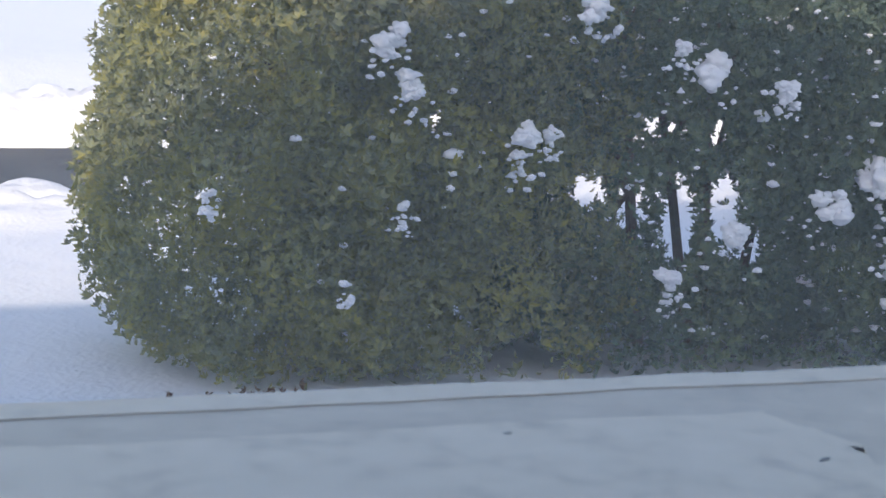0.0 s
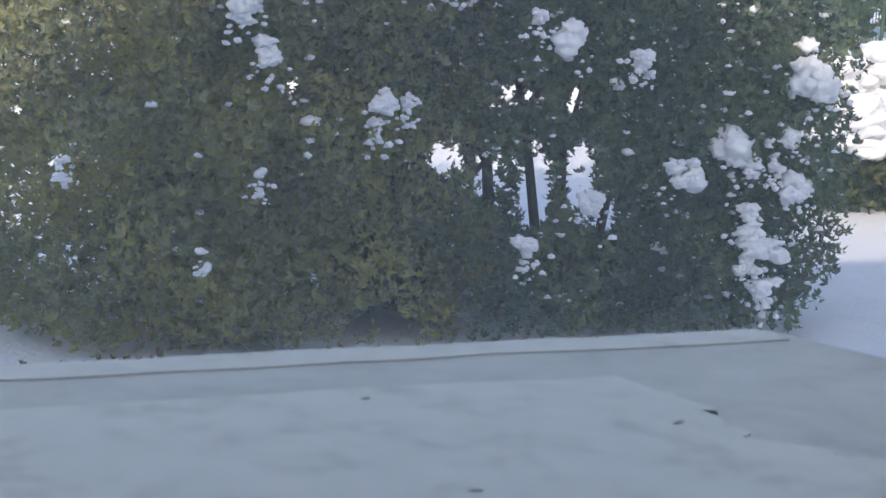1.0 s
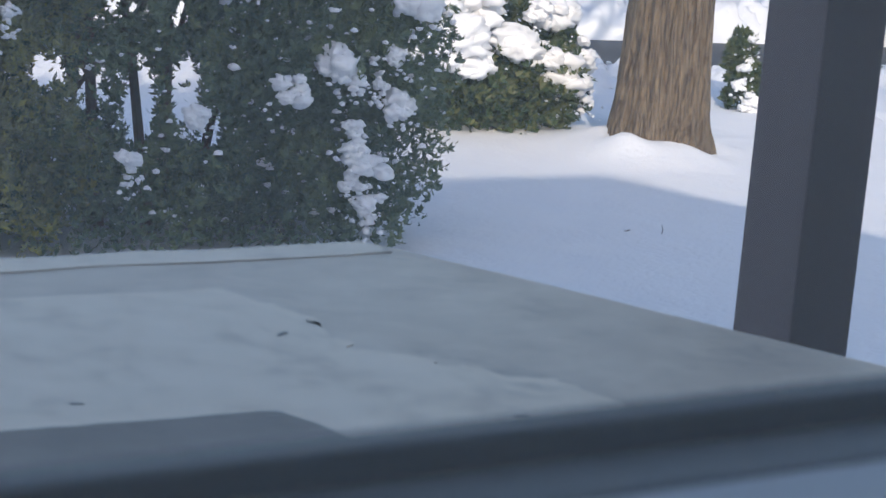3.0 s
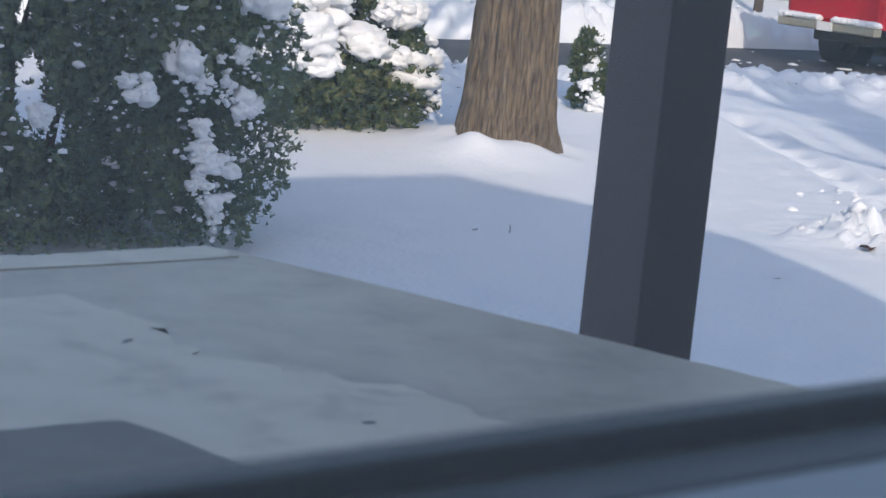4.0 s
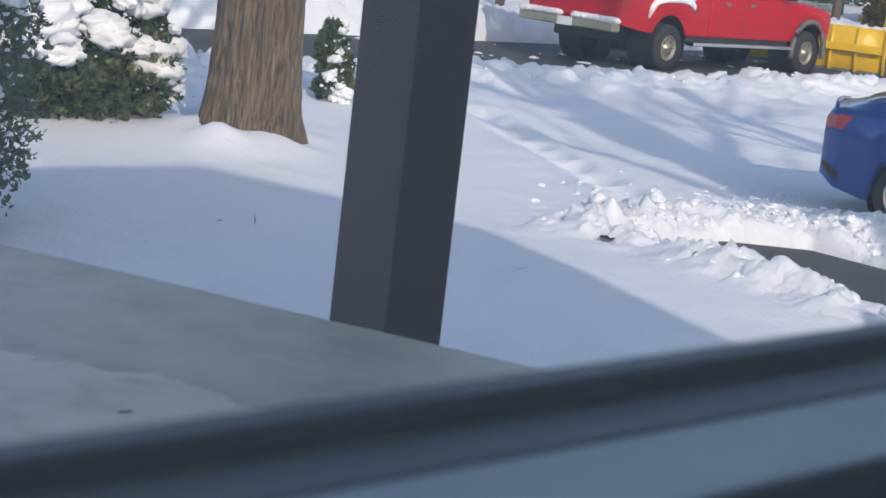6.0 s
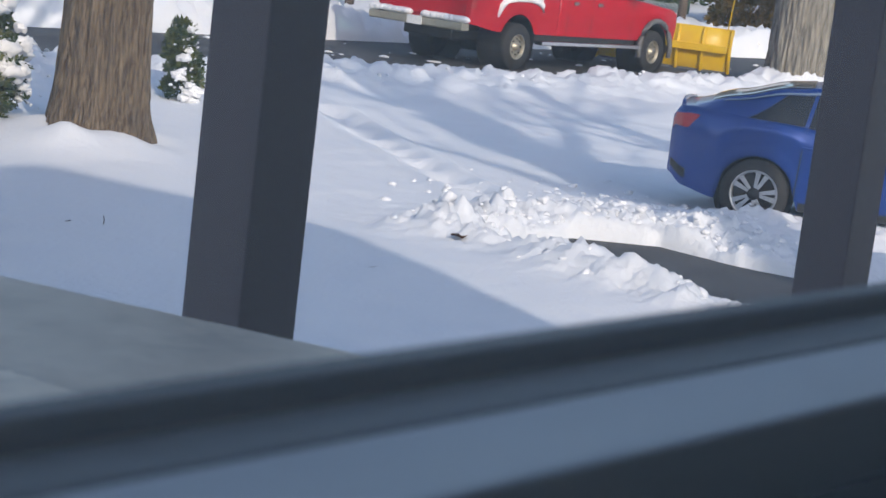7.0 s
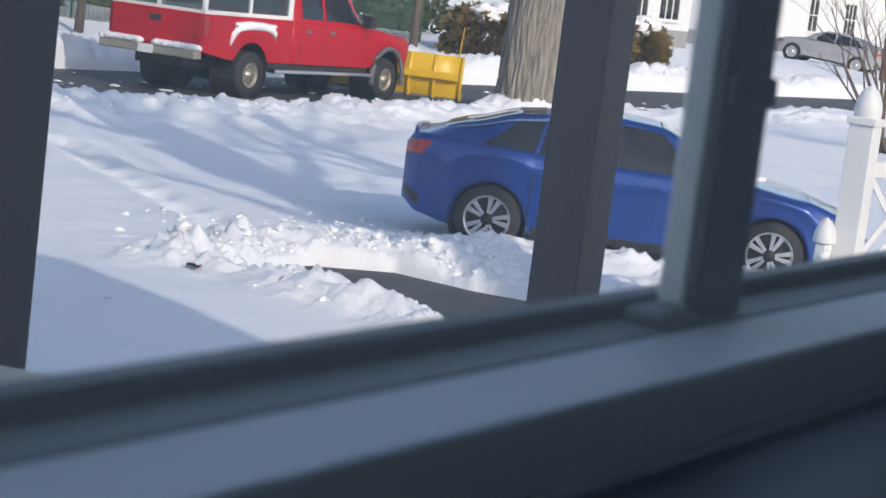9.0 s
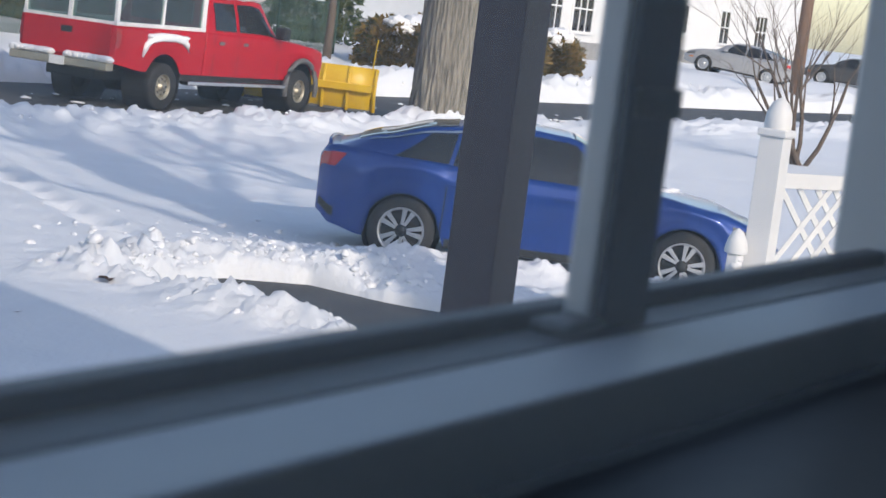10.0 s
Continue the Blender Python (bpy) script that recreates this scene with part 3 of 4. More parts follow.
def side_pane(x0, x1, s0, s1, low, top, half, sgn, slant0=0.0, slant1=0.0, out=0.013, n=12):
    """A pane that lies on the side of a shell; slants move its upper corners along x."""
    bm = bmesh.new()
    grid = []
    for j in range(5):
        k = j / 4
        s = s0 + (s1 - s0) * k
        line = []
        for i in range(n + 1):
            x = (x0 + slant0 * k) + ((x1 + slant1 * k) - (x0 + slant0 * k)) * i / n
            a, b = low(x), top(x)
            line.append(bm.verts.new((x, sgn * (half(x, s) + out), a + (b - a) * s)))
        grid.append(line)
    for p, q in zip(grid, grid[1:]):
        for i in range(n):
            bm.faces.new((p[i], p[i + 1], q[i + 1], q[i]))
    bmesh.ops.recalc_face_normals(bm, faces=bm.faces)
    r = bmesh.ops.extrude_face_region(bm, geom=list(bm.faces))
    for v in r["geom"]:
        if isinstance(v, bmesh.types.BMVert):
            v.co.y -= sgn * 0.008
    return bm


def wheel(parent, x, y, r, rim, width, sgn, spokes, rim_mat):
    w = part("wheel", lathe([(rim * 0.98, -width / 2), (r * 0.93, -width / 2), (r, -width * 0.36), (r, width * 0.36), (r * 0.93, width / 2), (rim * 0.98, width / 2), (rim * 0.98, -width / 2)]), RUBBER, parent, "black rubber tyre", True)
    w.location = (x, y, r)
    o = sgn * width / 2
    part("rim", lathe([(rim, o * 0.2), (rim, o * 0.98), (rim * 0.9, o * 0.9), (rim * 0.86, o * 0.35)]), rim_mat, w, "", True)
    part("brake_disc", lathe([(rim * 0.86, o * 0.3), (rim * 0.86, o * 0.32), (0.01, o * 0.34)]), BLACK_TRIM, w)
    if spokes:
        for k in range(spokes):
            for side in (-1, 1):
                q = 2 * math.pi * k / spokes + side * 0.21
                b = box(rim * 0.2, rim * 0.95, o * 0.72, o * 0.90, -0.017, 0.017, 0.004)
                for v in b.verts:
                    v.co.z *= 0.55 + 1.0 * (v.co.x / rim)
                bmesh.ops.rotate(b, verts=b.verts, cent=(0, 0, 0), matrix=Matrix.Rotation(q, 3, "Y"))
                part("spoke", b, rim_mat, w)
        part("hub", lathe([(rim * 0.27, o * 0.7), (rim * 0.25, o * 0.93), (0.005, o * 0.95)], 20), BLACK_TRIM, w, "", True)
    else:
        part("disc", lathe([(rim * 0.88, o * 0.45), (rim * 0.7, o * 0.75), (rim * 0.45, o * 0.55), (rim * 0.3, o * 0.55), (rim * 0.28, o * 1.02), (0.005, o * 1.05)], 28), rim_mat, w, "", True)
        for k in range(8):
            q = 2 * math.pi * k / 8
            b = box(rim * 0.53, rim * 0.66, o * 0.70, o * 0.76, -0.018, 0.018)
            bmesh.ops.rotate(b, verts=b.verts, cent=(0, 0, 0), matrix=Matrix.Rotation(q, 3, "Y"))
            part("hole", b, BLACK_TRIM, w)
    return w


def lerp_list(a, b, n):
    return [a + (b - a) * i / n for i in range(n + 1)]


def sedan(name, m, paint, label, spokes=5, group=""):
    """Four-door fastback sedan; rear axle at x = 0, nose towards +x."""
    c = thing(name, m, label, "car", group)
    xs = lerp_list(-0.86, 3.64, 92)

    def plan(x):
        return bump_line(x, [(-0.86, 0.70), (-0.74, 0.80), (-0.4, 0.875), (0.4, 0.90), (2.2, 0.895), (3.0, 0.88), (3.4, 0.80), (3.64, 0.58)])

    def low(x):
        return arch(x, (0.0, 2.70), 0.365, 0.315, bump_line(x, [(-0.86, 0.42), (-0.70, 0.30), (-0.4, 0.23), (3.2, 0.22), (3.64, 0.30)]))

    def top(x):
        return bump_line(x, [(-0.86, 0.95), (-0.83, 1.03), (-0.7, 1.055), (0.0, 1.02), (1.0, 0.965), (2.0, 0.95), (2.35, 0.955), (3.0, 0.86), (3.4, 0.74), (3.64, 0.56)])

    def half(x, s):
        crease = 0.012 * math.exp(-((s - 0.72) / 0.07) ** 2) - 0.02 * math.exp(-((s - 0.4) / 0.22) ** 2)
        flare = sum(0.022 * math.exp(-((x - a) / 0.42) ** 2) for a in (0.0, 2.7)) * (1 - s)
        return plan(x) * (1 - 0.055 * (1 - s) ** 3 - 0.075 * max(0, s - 0.75) ** 1.5 * 6) + crease + flare

    part("body", shell(xs, low, top, half, 13, 0.03), paint, c, "", True)

    def clow(x):
        return top(x) - 0.02

    def ctop(x):
        return max(clow(x) + 0.004, bump_line(x, [(-0.72, 1.06), (-0.3, 1.19), (0.2, 1.33), (0.75, 1.405), (1.1, 1.416), (1.5, 1.385), (1.9, 1.24), (2.38, 0.965)]))

    def chalf(x, s):
        return (plan(x) - 0.075) * (1 - 0.24 * s ** 1.3)

    part("cabin", shell(lerp_list(-0.72, 2.40, 52), clow, ctop, chalf, 9, 0.025), paint, c, "", True)
    for sgn in (-1, 1):
        part("door_window", side_pane(0.42, 1.02, 0.05, 0.90, clow, ctop, chalf, sgn, 0.06, -0.02), GLASS_DARK, c)
        part("door_window", side_pane(1.08, 2.10, 0.05, 0.90, clow, ctop, chalf, sgn, 0.02, -0.52), GLASS_DARK, c)
        part("quarter_window", side_pane(-0.16, 0.38, 0.08, 0.84, clow, ctop, chalf, sgn, 0.34, 0.06, 0.022), GLASS_DARK, c)
        part("window_trim", side_pane(-0.42, 0.9, 0.86, 0.92, clow, ctop, chalf, sgn, 0.06, 0.0, 0.024), CHROME, c, "bright roofline trim")
        for hx in (0.38, 1.42):
            part("door_handle", box(hx, hx + 0.2, sgn * 0.885, sgn * 0.915, 0.80, 0.83, 0.008), paint, c)
        part("mirror", box(1.78, 1.96, sgn * 0.87, sgn * 1.0, 0.98, 1.10, 0.03), paint, c)
        part("tail_light", side_pane(-0.852, -0.70, 0.74, 0.92, low, top, half, sgn, 0.0, 0.10, 0.010), RED_LENS, c, "red tail light")
        part("side_marker", side_pane(3.2, 3.36, 0.46, 0.56, low, top, half, sgn, 0, 0, 0.006), AMBER_LENS, c, "amber side marker")
        part("headlight", side_pane(3.14, 3.5, 0.70, 0.90, low, top, half, sgn, 0, 0.03, 0.006), GREY_TRIM, c)
        part("sill_trim", side_pane(0.42, 2.28, -0.02, 0.09, low, top, half, sgn, 0, 0, 0.004), BLACK_TRIM, c)
        part("rear_reflector", side_pane(-0.84, -0.68, 0.10, 0.22, low, top, half, sgn, 0, 0, 0.006), BLACK_TRIM, c)
        for seam in (0.36, 1.06, 2.04):
            part("door_seam", side_pane(seam, seam + 0.012, 0.08, 0.98, low, top, half, sgn, 0.03, 0.03, 0.0015, 1), BLACK_TRIM, c)
        for ax in (0.0, 2.70):
            wheel(c, ax, sgn * 0.80, 0.325, 0.232, 0.215, sgn, spokes, ALLOY)
            part("arch_liner", lathe([(0.30, sgn * 0.44), (0.378, sgn * 0.45), (0.378, sgn * 0.87)], 36), BLACK_TRIM, c).location = (ax, 0, 0.315)
    # windscreen and rear window on the cabin's slopes
    for x0, x1, nm in ((1.56, 2.34, "windscreen"), (-0.52, 0.42, "rear_window")):
        bm = bmesh.new()
        lines = []
        for i in range(27):
            x = x0 + (x1 - x0) * i / 26
            w = chalf(x, 1.0) - 0.05
            lines.append([bm.verts.new((x, w * k, ctop(x) + 0.025 * (1 - k * k) + 0.014)) for k in (-1, -0.85, -0.5, 0, 0.5, 0.85, 1)])
        for p, q in zip(lines, lines[1:]):
            for i in range(6):
                bm.faces.new((p[i], q[i], q[i + 1], p[i + 1]))
        part(nm, bm, GLASS_DARK, c)
    bm = tube([(-0.78, -0.66, 1.052), (-0.81, -0.3, 1.078), (-0.82, 0, 1.085), (-0.81, 0.3, 1.078), (-0.78, 0.66, 1.052)], [0.018] * 5, 8)
    part("spoiler", bm, paint, c, "", True)
    bm = bmesh.new()
    for i in range(7):
        clump(bm, (2.32 + 0.05 * i, -0.55 + 0.11 * i, 0.955), 0.06, 0.5, 2, 0.5, i)
    part("snow_patch", bm, SNOW_CLUMP, c, "leftover snow", True)
    part("bumper_grille", box(3.52, 3.60, -0.5, 0.5, 0.42, 0.54, 0.02), BLACK_TRIM, c)
    return c


sedan("sedan", pose(17.02, 9.84, ground_z(16.6, 9.2) - 0.11, 0, 0, -62.3), BLUE, "blue four-door sedan with alloy wheels parked in snow")
sedan("sedan", pose(76.9, 28.2, 0.74, 0, -5, 96), SILVER, "silver sedan parked on the drive over the street", 0)
sedan("sedan", pose(90.0, 27.6, 0.72, 0, -3, 98), DARK_PAINT, "dark grey sedan parked behind the utility pole", 0)


def pickup(m):
    """Crew-cab pickup; rear axle at x = 0, nose towards +x."""
    c = thing("pickup_truck", m, "red crew-cab pickup truck with snow on bed and bumper", "truck")
    WB = 4.22

    def plan(x):
        return bump_line(x, [(-1.36, 0.96), (-1.2, 0.985), (4.6, 0.985), (4.95, 0.95), (5.18, 0.82)])

    def half(x, s):
        fl = sum(0.035 * math.exp(-((x - a) / 0.42) ** 2) for a in (0.0, WB)) * math.exp(-((s - 0.45) / 0.3) ** 2)
        return plan(x) * (1 - 0.035 * (1 - s) ** 2 - 0.02 * s * s) + 0.012 * math.exp(-((s - 0.62) / 0.06) ** 2) + fl

    def low(x):
        return arch(x, (0.0, WB), 0.50, 0.42, bump_line(x, [(-1.36, 0.72), (-0.6, 0.62), (0.6, 0.60), (4.0, 0.58), (4.9, 0.60), (5.18, 0.66)]))

    def bed_top(x):
        return 1.32

    def cab_belt(x):
        return bump_line(x, [(1.1, 1.32), (3.3, 1.30), (3.7, 1.27), (4.7, 1.17), (5.05, 1.08), (5.18, 0.95)])

    # bed: shell side walls with a hollow
    part("bed", shell(lerp_list(-1.36, 1.10, 50), low, bed_top, half, 11, 0.0), RED, c, "red cargo bed", True)
    part("bed_snow", box(-1.28, 1.04, -0.86, 0.86, 1.29, 1.335, 0.015), SNOW_CLUMP, c, "snow lying in the bed")
    part("body", shell(lerp_list(1.12, 5.18, 80), low, cab_belt, half, 11, 0.03), RED, c, "", True)

    def roof(x):
        return max(cab_belt(x) + 0.004, bump_line(x, [(1.14, 1.34), (1.22, 1.88), (1.5, 1.93), (2.6, 1.935), (2.95, 1.88), (3.62, 1.28)]))

    def chalf(x, s):
        return 0.93 * (1 - 0.19 * s ** 1.4)

    part("cab", shell(lerp_list(1.14, 3.64, 44), lambda x: cab_belt(x) - 0.01, roof, chalf, 9, 0.03), RED, c, "", True)
    cl = lambda x: cab_belt(x) - 0.01
    for sgn in (-1, 1):
        part("door_window", side_pane(1.42, 2.06, 0.10, 0.84, cl, roof, chalf, sgn, 0.03, 0.0), GLASS_DARK, c)
        part("door_window", side_pane(2.16, 3.30, 0.10, 0.84, cl, roof, chalf, sgn, 0.0, -0.42), GLASS_DARK, c)
        part("door_seam", side_pane(2.10, 2.118, 0.02, 0.99, low, cab_belt, half, sgn, 0, 0, 0.002, 1), BLACK_TRIM, c)
        part("door_seam", side_pane(1.36, 1.378, 0.02, 0.99, low, cab_belt, half, sgn, 0, 0, 0.002, 1), BLACK_TRIM, c)
        part("door_seam", side_pane(3.40, 3.418, 0.02, 0.99, low, cab_belt, half, sgn, 0, 0, 0.002, 1), BLACK_TRIM, c)
        for hx in (1.50, 2.24):
            part("door_handle", box(hx, hx + 0.15, sgn * 0.975, sgn * 1.0, 1.13, 1.19, 0.008), GREY_TRIM, c)
        part("running_board", box(0.62, 3.66, sgn * 0.86, sgn * 1.04, 0.43, 0.50, 0.012), CHROME, c, "ribbed metal running board")
        part("rocker", box(0.56, 3.70, sgn * 0.80, sgn * 0.90, 0.50, 0.60, 0.01), BLACK_TRIM, c)
        part("mirror", box(3.18, 3.36, sgn * 1.0, sgn * 1.22, 1.30, 1.52, 0.03), BLACK_TRIM, c)
        part("tail_light", side_pane(-1.352, -1.24, 0.42, 0.92, low, bed_top, half, sgn, 0, 0, 0.008, 2), RED_LENS, c, "red tail light")
        # grey fender flares
        for ax in (WB,):
            pts = [(ax + 0.53 * math.cos(q), sgn * 1.0, 0.42 + 0.53 * math.sin(q)) for q in lerp_list(-0.25, math.pi + 0.25, 16)]
            part("fender_flare", tube(pts, [0.05] * 17, 8), GREY_TRIM, c, "grey plastic fender flare", True)
        for ax in (0.0, WB):
            wheel(c, ax, sgn * 0.86, 0.385, 0.215, 0.24, sgn, 0, STEEL)
            part("arch_liner", lathe([(0.497, sgn * 0.5), (0.497, sgn * 0.94)], 28), BLACK_TRIM, c).location = (ax, 0, 0.42)
        part("headlight", box(5.06, 5.17, sgn * 0.52, sgn * 0.84, 0.86, 1.02, 0.02), CHROME, c)
        # snow on the fender bulge and bumper
        line = [(-0.66, 0.86), (-0.60, 1.04), (-0.46, 1.16), (-0.2, 1.19), (0.2, 1.19), (0.42, 1.16), (0.55, 1.08), (0.60, 0.98)]
        bm = tube([(x, sgn * 1.0, z) for x, z in line], [0.02, 0.055, 0.07, 0.065, 0.06, 0.065, 0.05, 0.02], 10, wobble=0.35)
        for i in range(12):
            clump(bm, (-0.5 + 0.09 * i, sgn * 1.0, 1.20), 0.06, 0.6, 2, 0.6, i)
        part("fender_snow", bm, SNOW_CLUMP, c, "snow stuck on the fender", True)
    part("rear_bumper", box(-1.56, -1.36, -0.97, 0.97, 0.60, 0.73, 0.02), STEEL, c, "dented chrome bumper")
    bm = bmesh.new()
    for i in range(20):
        if i in (9, 10, 11):
            continue
        clump(bm, (-1.47, -0.93 + 0.098 * i, 0.78), 0.10, 0.6, 2, 0.3, i)
    part("bumper_snow", bm, SNOW_CLUMP, c, "snow on the bumper", True)
    part("tailgate", box(-1.385, -1.36, -0.88, 0.88, 0.78, 1.33, 0.012), RED, c)
    part("tailgate_handle", box(-1.40, -1.38, -0.11, 0.11, 1.12, 1.22, 0.008), BLACK_TRIM, c)
    part("number_plate", box(-1.575, -1.562, -0.15, 0.15, 0.60, 0.74), WHITE_STEEL, c)
    part("rear_window", box(1.10, 1.15, -0.64, 0.64, 1.42, 1.82, 0.02), GLASS_DARK, c)
    bm = bmesh.new()
    lines = []
    for i in range(7):
        x = 2.98 + 0.60 * i / 6
        w = chalf(x, 1.0) - 0.05
        lines.append([bm.verts.new((x, w * k, roof(x) + 0.03 * (1 - k * k) + 0.008)) for k in (-1, -0.5, 0, 0.5, 1)])
    for p, q in zip(lines, lines[1:]):
        for i in range(4):
            bm.faces.new((p[i], q[i], q[i + 1], p[i + 1]))
    part("windscreen", bm, GLASS_DARK, c)
    # chassis parts below
    part("chassis", box(-1.2, 4.9, -0.5, 0.5, 0.42, 0.60, 0.03), BLACK_TRIM, c)
    part("differential", lathe([(0.02, -0.2), (0.17, -0.1), (0.17, 0.1), (0.02, 0.2)], 16, "y"), BLACK_TRIM, c).location = (0, 0, 0.38)
    part("rear_axle", tube([(0, -0.8, 0.385), (0, 0.8, 0.385)], [0.06, 0.06]), BLACK_TRIM, c)
    # white framed glass topper over the bed
    top = part("topper_roof", box(-1.34, 1.12, -0.93, 0.93, 1.90, 1.97, 0.025), WHITE_STEEL, c, "white roof of the bed topper")
    for sgn in (-1, 1):
        for x0, x1 in ((-1.34, -1.26), (-0.12, -0.06), (1.0, 1.12)):
            part("topper_post", box(x0, x1, sgn * 0.93, sgn * 0.87, 1.33, 1.90, 0.008), WHITE_STEEL, top)
        part("topper_rail", box(-1.34, 1.12, sgn * 0.94, sgn * 0.86, 1.322, 1.39, 0.008), WHITE_STEEL, top)
        part("topper_glass", box(-1.26, 1.0, sgn * 0.905, sgn * 0.895, 1.39, 1.90), CLEAR_GLASS, top)
    part("topper_post", box(-1.345, -1.28, -0.04, 0.04, 1.33, 1.90, 0.008), WHITE_STEEL, top)
    part("topper_rail", box(-1.35, -1.28, -0.87, 0.87, 1.325, 1.38, 0.008), WHITE_STEEL, top)
    part("topper_glass", box(-1.32, -1.31, -0.87, 0.87, 1.38, 1.90), CLEAR_GLASS, top)
    bm = bmesh.new()
    for i in range(44):
        clump(bm, (-1.2 + 2.2 * (i % 11) / 10, -0.72 + 0.48 * (i // 11), 1.98), 0.24, 0.3, 2, 0.4, i)
    part("topper_snow", bm, SNOW_CLUMP, top, "snow on the topper roof", True)
    bm = bmesh.new()
    for i in range(26):
        clump(bm, (1.25 + 1.6 * (i % 9) / 8, -0.62 + 0.6 * (i // 9), 1.96), 0.25, 0.3, 2, 0.3, i)
    part("roof_snow", bm, SNOW_CLUMP, c, "snow on the cab roof", True)
    # plough blade
    plow = part("plow_frame", box(5.15, 5.75, -0.45, 0.45, 0.32, 0.46, 0.02), BLACK_TRIM, c)
    bm = bmesh.new()
    rows_ = []
    for j in range(10):
        q = -0.75 + 1.5 * j / 9
        zz, xx = 0.46 + 0.42 * math.sin(q) / 0.68, 6.25 - 0.5 * math.cos(q)
        rows_.append([bm.verts.new((xx + (0.0 if k < 1 else 0.05), y - 0.0, zz)) for y in (-1.2, -0.6, 0.0, 0.6, 1.2) for k in (0, 1)])
    for a, b in zip(rows_, rows_[1:]):
        for i in range(0, 8, 2):
            bm.faces.new((a[i], a[i + 2], b[i + 2], b[i]))
            bm.faces.new((a[i + 1], b[i + 1], b[i + 3], a[i + 3]))
        bm.faces.new((a[0], b[0], b[1], a[1]))
        bm.faces.new((a[8], a[9], b[9], b[8]))
    part("plow_blade", bm, PLOW_YELLOW, c, "yellow snow plough blade", True)
    for y in (-1.19, -0.7, -0.25, 0.25, 0.7, 1.19):
        pts = [(6.22 - 0.5 * math.cos(-0.72 + 1.44 * j / 8), y, 0.46 + 0.42 * math.sin(-0.72 + 1.44 * j / 8) / 0.68) for j in range(9)]
        part("plow_rib", tube(pts, [0.035] * 9, 6), PLOW_YELLOW, c)
    part("plow_beam", box(5.62, 5.72, -1.15, 1.15, 0.42, 0.56, 0.01), PLOW_YELLOW, c)
    part("plow_edge", box(5.86, 5.93, -1.2, 1.2, 0.03, 0.16, 0.005), GREY_TRIM, c)
    for y in (-1.1, 1.1):
        part("plow_marker", tube([(5.85, y, 0.85), (5.9, y * 1.03, 1.45)], [0.012, 0.012], 6), PLOW_YELLOW, c)
    for piece in c.children:
        if piece.name.startswith(("plow_blade", "plow_rib", "plow_beam", "plow_edge", "plow_marker")):
            piece.matrix_basis = pose(6.2, 0, 0, 0, 0, 22) @ pose(-5.9, 0, 0) @ Matrix.Diagonal((1, 1.08, 1, 1))
    return c


pickup(pose(25.95, 20.85, ROAD_Z, 0, 0, 2.0))

# ---- plants ----
def branching(bm, p, d, length, r, depth, rng, sides=7, spread=0.6, twigs=3):
    """A bare limb that bends and forks."""
    pts, rad = [Vector(p)], [r]
    d = Vector(d).normalized()
    n = 4
    for i in range(n):
        d = (d + Vector((rng.gauss(0, 0.10), rng.gauss(0, 0.10), rng.gauss(0.03, 0.06)))).normalized()
        pts.append(pts[-1] + d * length / n)
        rad.append(r * (1 - 0.45 * (i + 1) / n))
    tube(pts, rad, sides, bm)
    if depth:
        for k in range(twigs):
            at = rng.randint(2, n)
            a = Vector((rng.gauss(0, 1), rng.gauss(0, 1), rng.gauss(0.2, 0.6))).normalized()
            branching(bm, pts[at], (d + a * spread).normalized(), length * rng.uniform(0.55, 0.8), rad[at] * 0.62, depth - 1, rng, max(4, sides - 2), spread, twigs)


def big_tree(x, y, r, flare, bark, label, seed, ridge=0.045, limbs=6, lean=0.0, tall=7.0):
    rng = random.Random(seed)
    z = ground_z(x + 0.9, y + 0.9) - 0.1
    t = thing("tree", pose(x, y, z), label, "tree", "street trees")
    bm = bmesh.new()
    rings, sides = [], 200
    for i in range(90):
        h = tall * (i / 89) ** 1.5
        rr = r * (1 - 0.25 * h / tall) + (flare - r) * math.exp(-h / 0.45)
        ring = []
        for k in range(sides):
            q = 2 * math.pi * k / sides
            c, s = math.cos(q), math.sin(q)
            rid = noise.noise(Vector((c * r * 22, s * r * 22, h * 1.6))) + 0.5 * noise.noise(Vector((c * r * 55, s * r * 55, h * 4)))
            root = 0.10 * math.cos(q * 5 + seed) * math.exp(-h / 0.35)
            f = rr * (1 + root) + ridge * max(-0.5, min(0.6, rid * 1.9))
            ring.append(bm.verts.new((c * f + lean * h, s * f, h)))
        rings.append(ring)
    for a, b in zip(rings, rings[1:]):
        for k in range(sides):
            bm.faces.new((a[k], a[(k + 1) % sides], b[(k + 1) % sides], b[k]))
    bm.faces.new(rings[-1])
    part("trunk", bm, bark, t, "", True)
    bm = bmesh.new()
    for i in range(limbs):
        q = 2 * math.pi * i / limbs + rng.random()
        branching(bm, (lean * 5, 0, tall * (0.58 + 0.38 * i / limbs)), (math.cos(q), math.sin(q), 0.9), 3.6, r * 0.34, 3, rng, 7)
    part("crown", bm, bark, t, "bare winter limbs")
    return t


big_tree(12.34, 14.28, 0.40, 0.56, BARK, "large sunlit tree trunk with ridged bark and snow at its foot", 3)
big_tree(32.4, 18.3, 0.55, 0.70, BARK_GREY, "grey-barked street tree beside the snow bank", 8)
big_tree(10.9, 0.9, 0.52, 0.65, BARK_GREY, "bare tree beside the house that casts shade on snow", 21, limbs=7, tall=12.0)
big_tree(13.3, 0.2, 0.22, 0.3, BARK_GREY, "slim bare tree beyond the driveway that casts shade", 25, limbs=6, tall=11.0)

big_tree(8.6, -2.0, 0.2, 0.28, BARK_GREY, "slim bare tree beside the house that casts shade", 27, limbs=6, tall=11.0)


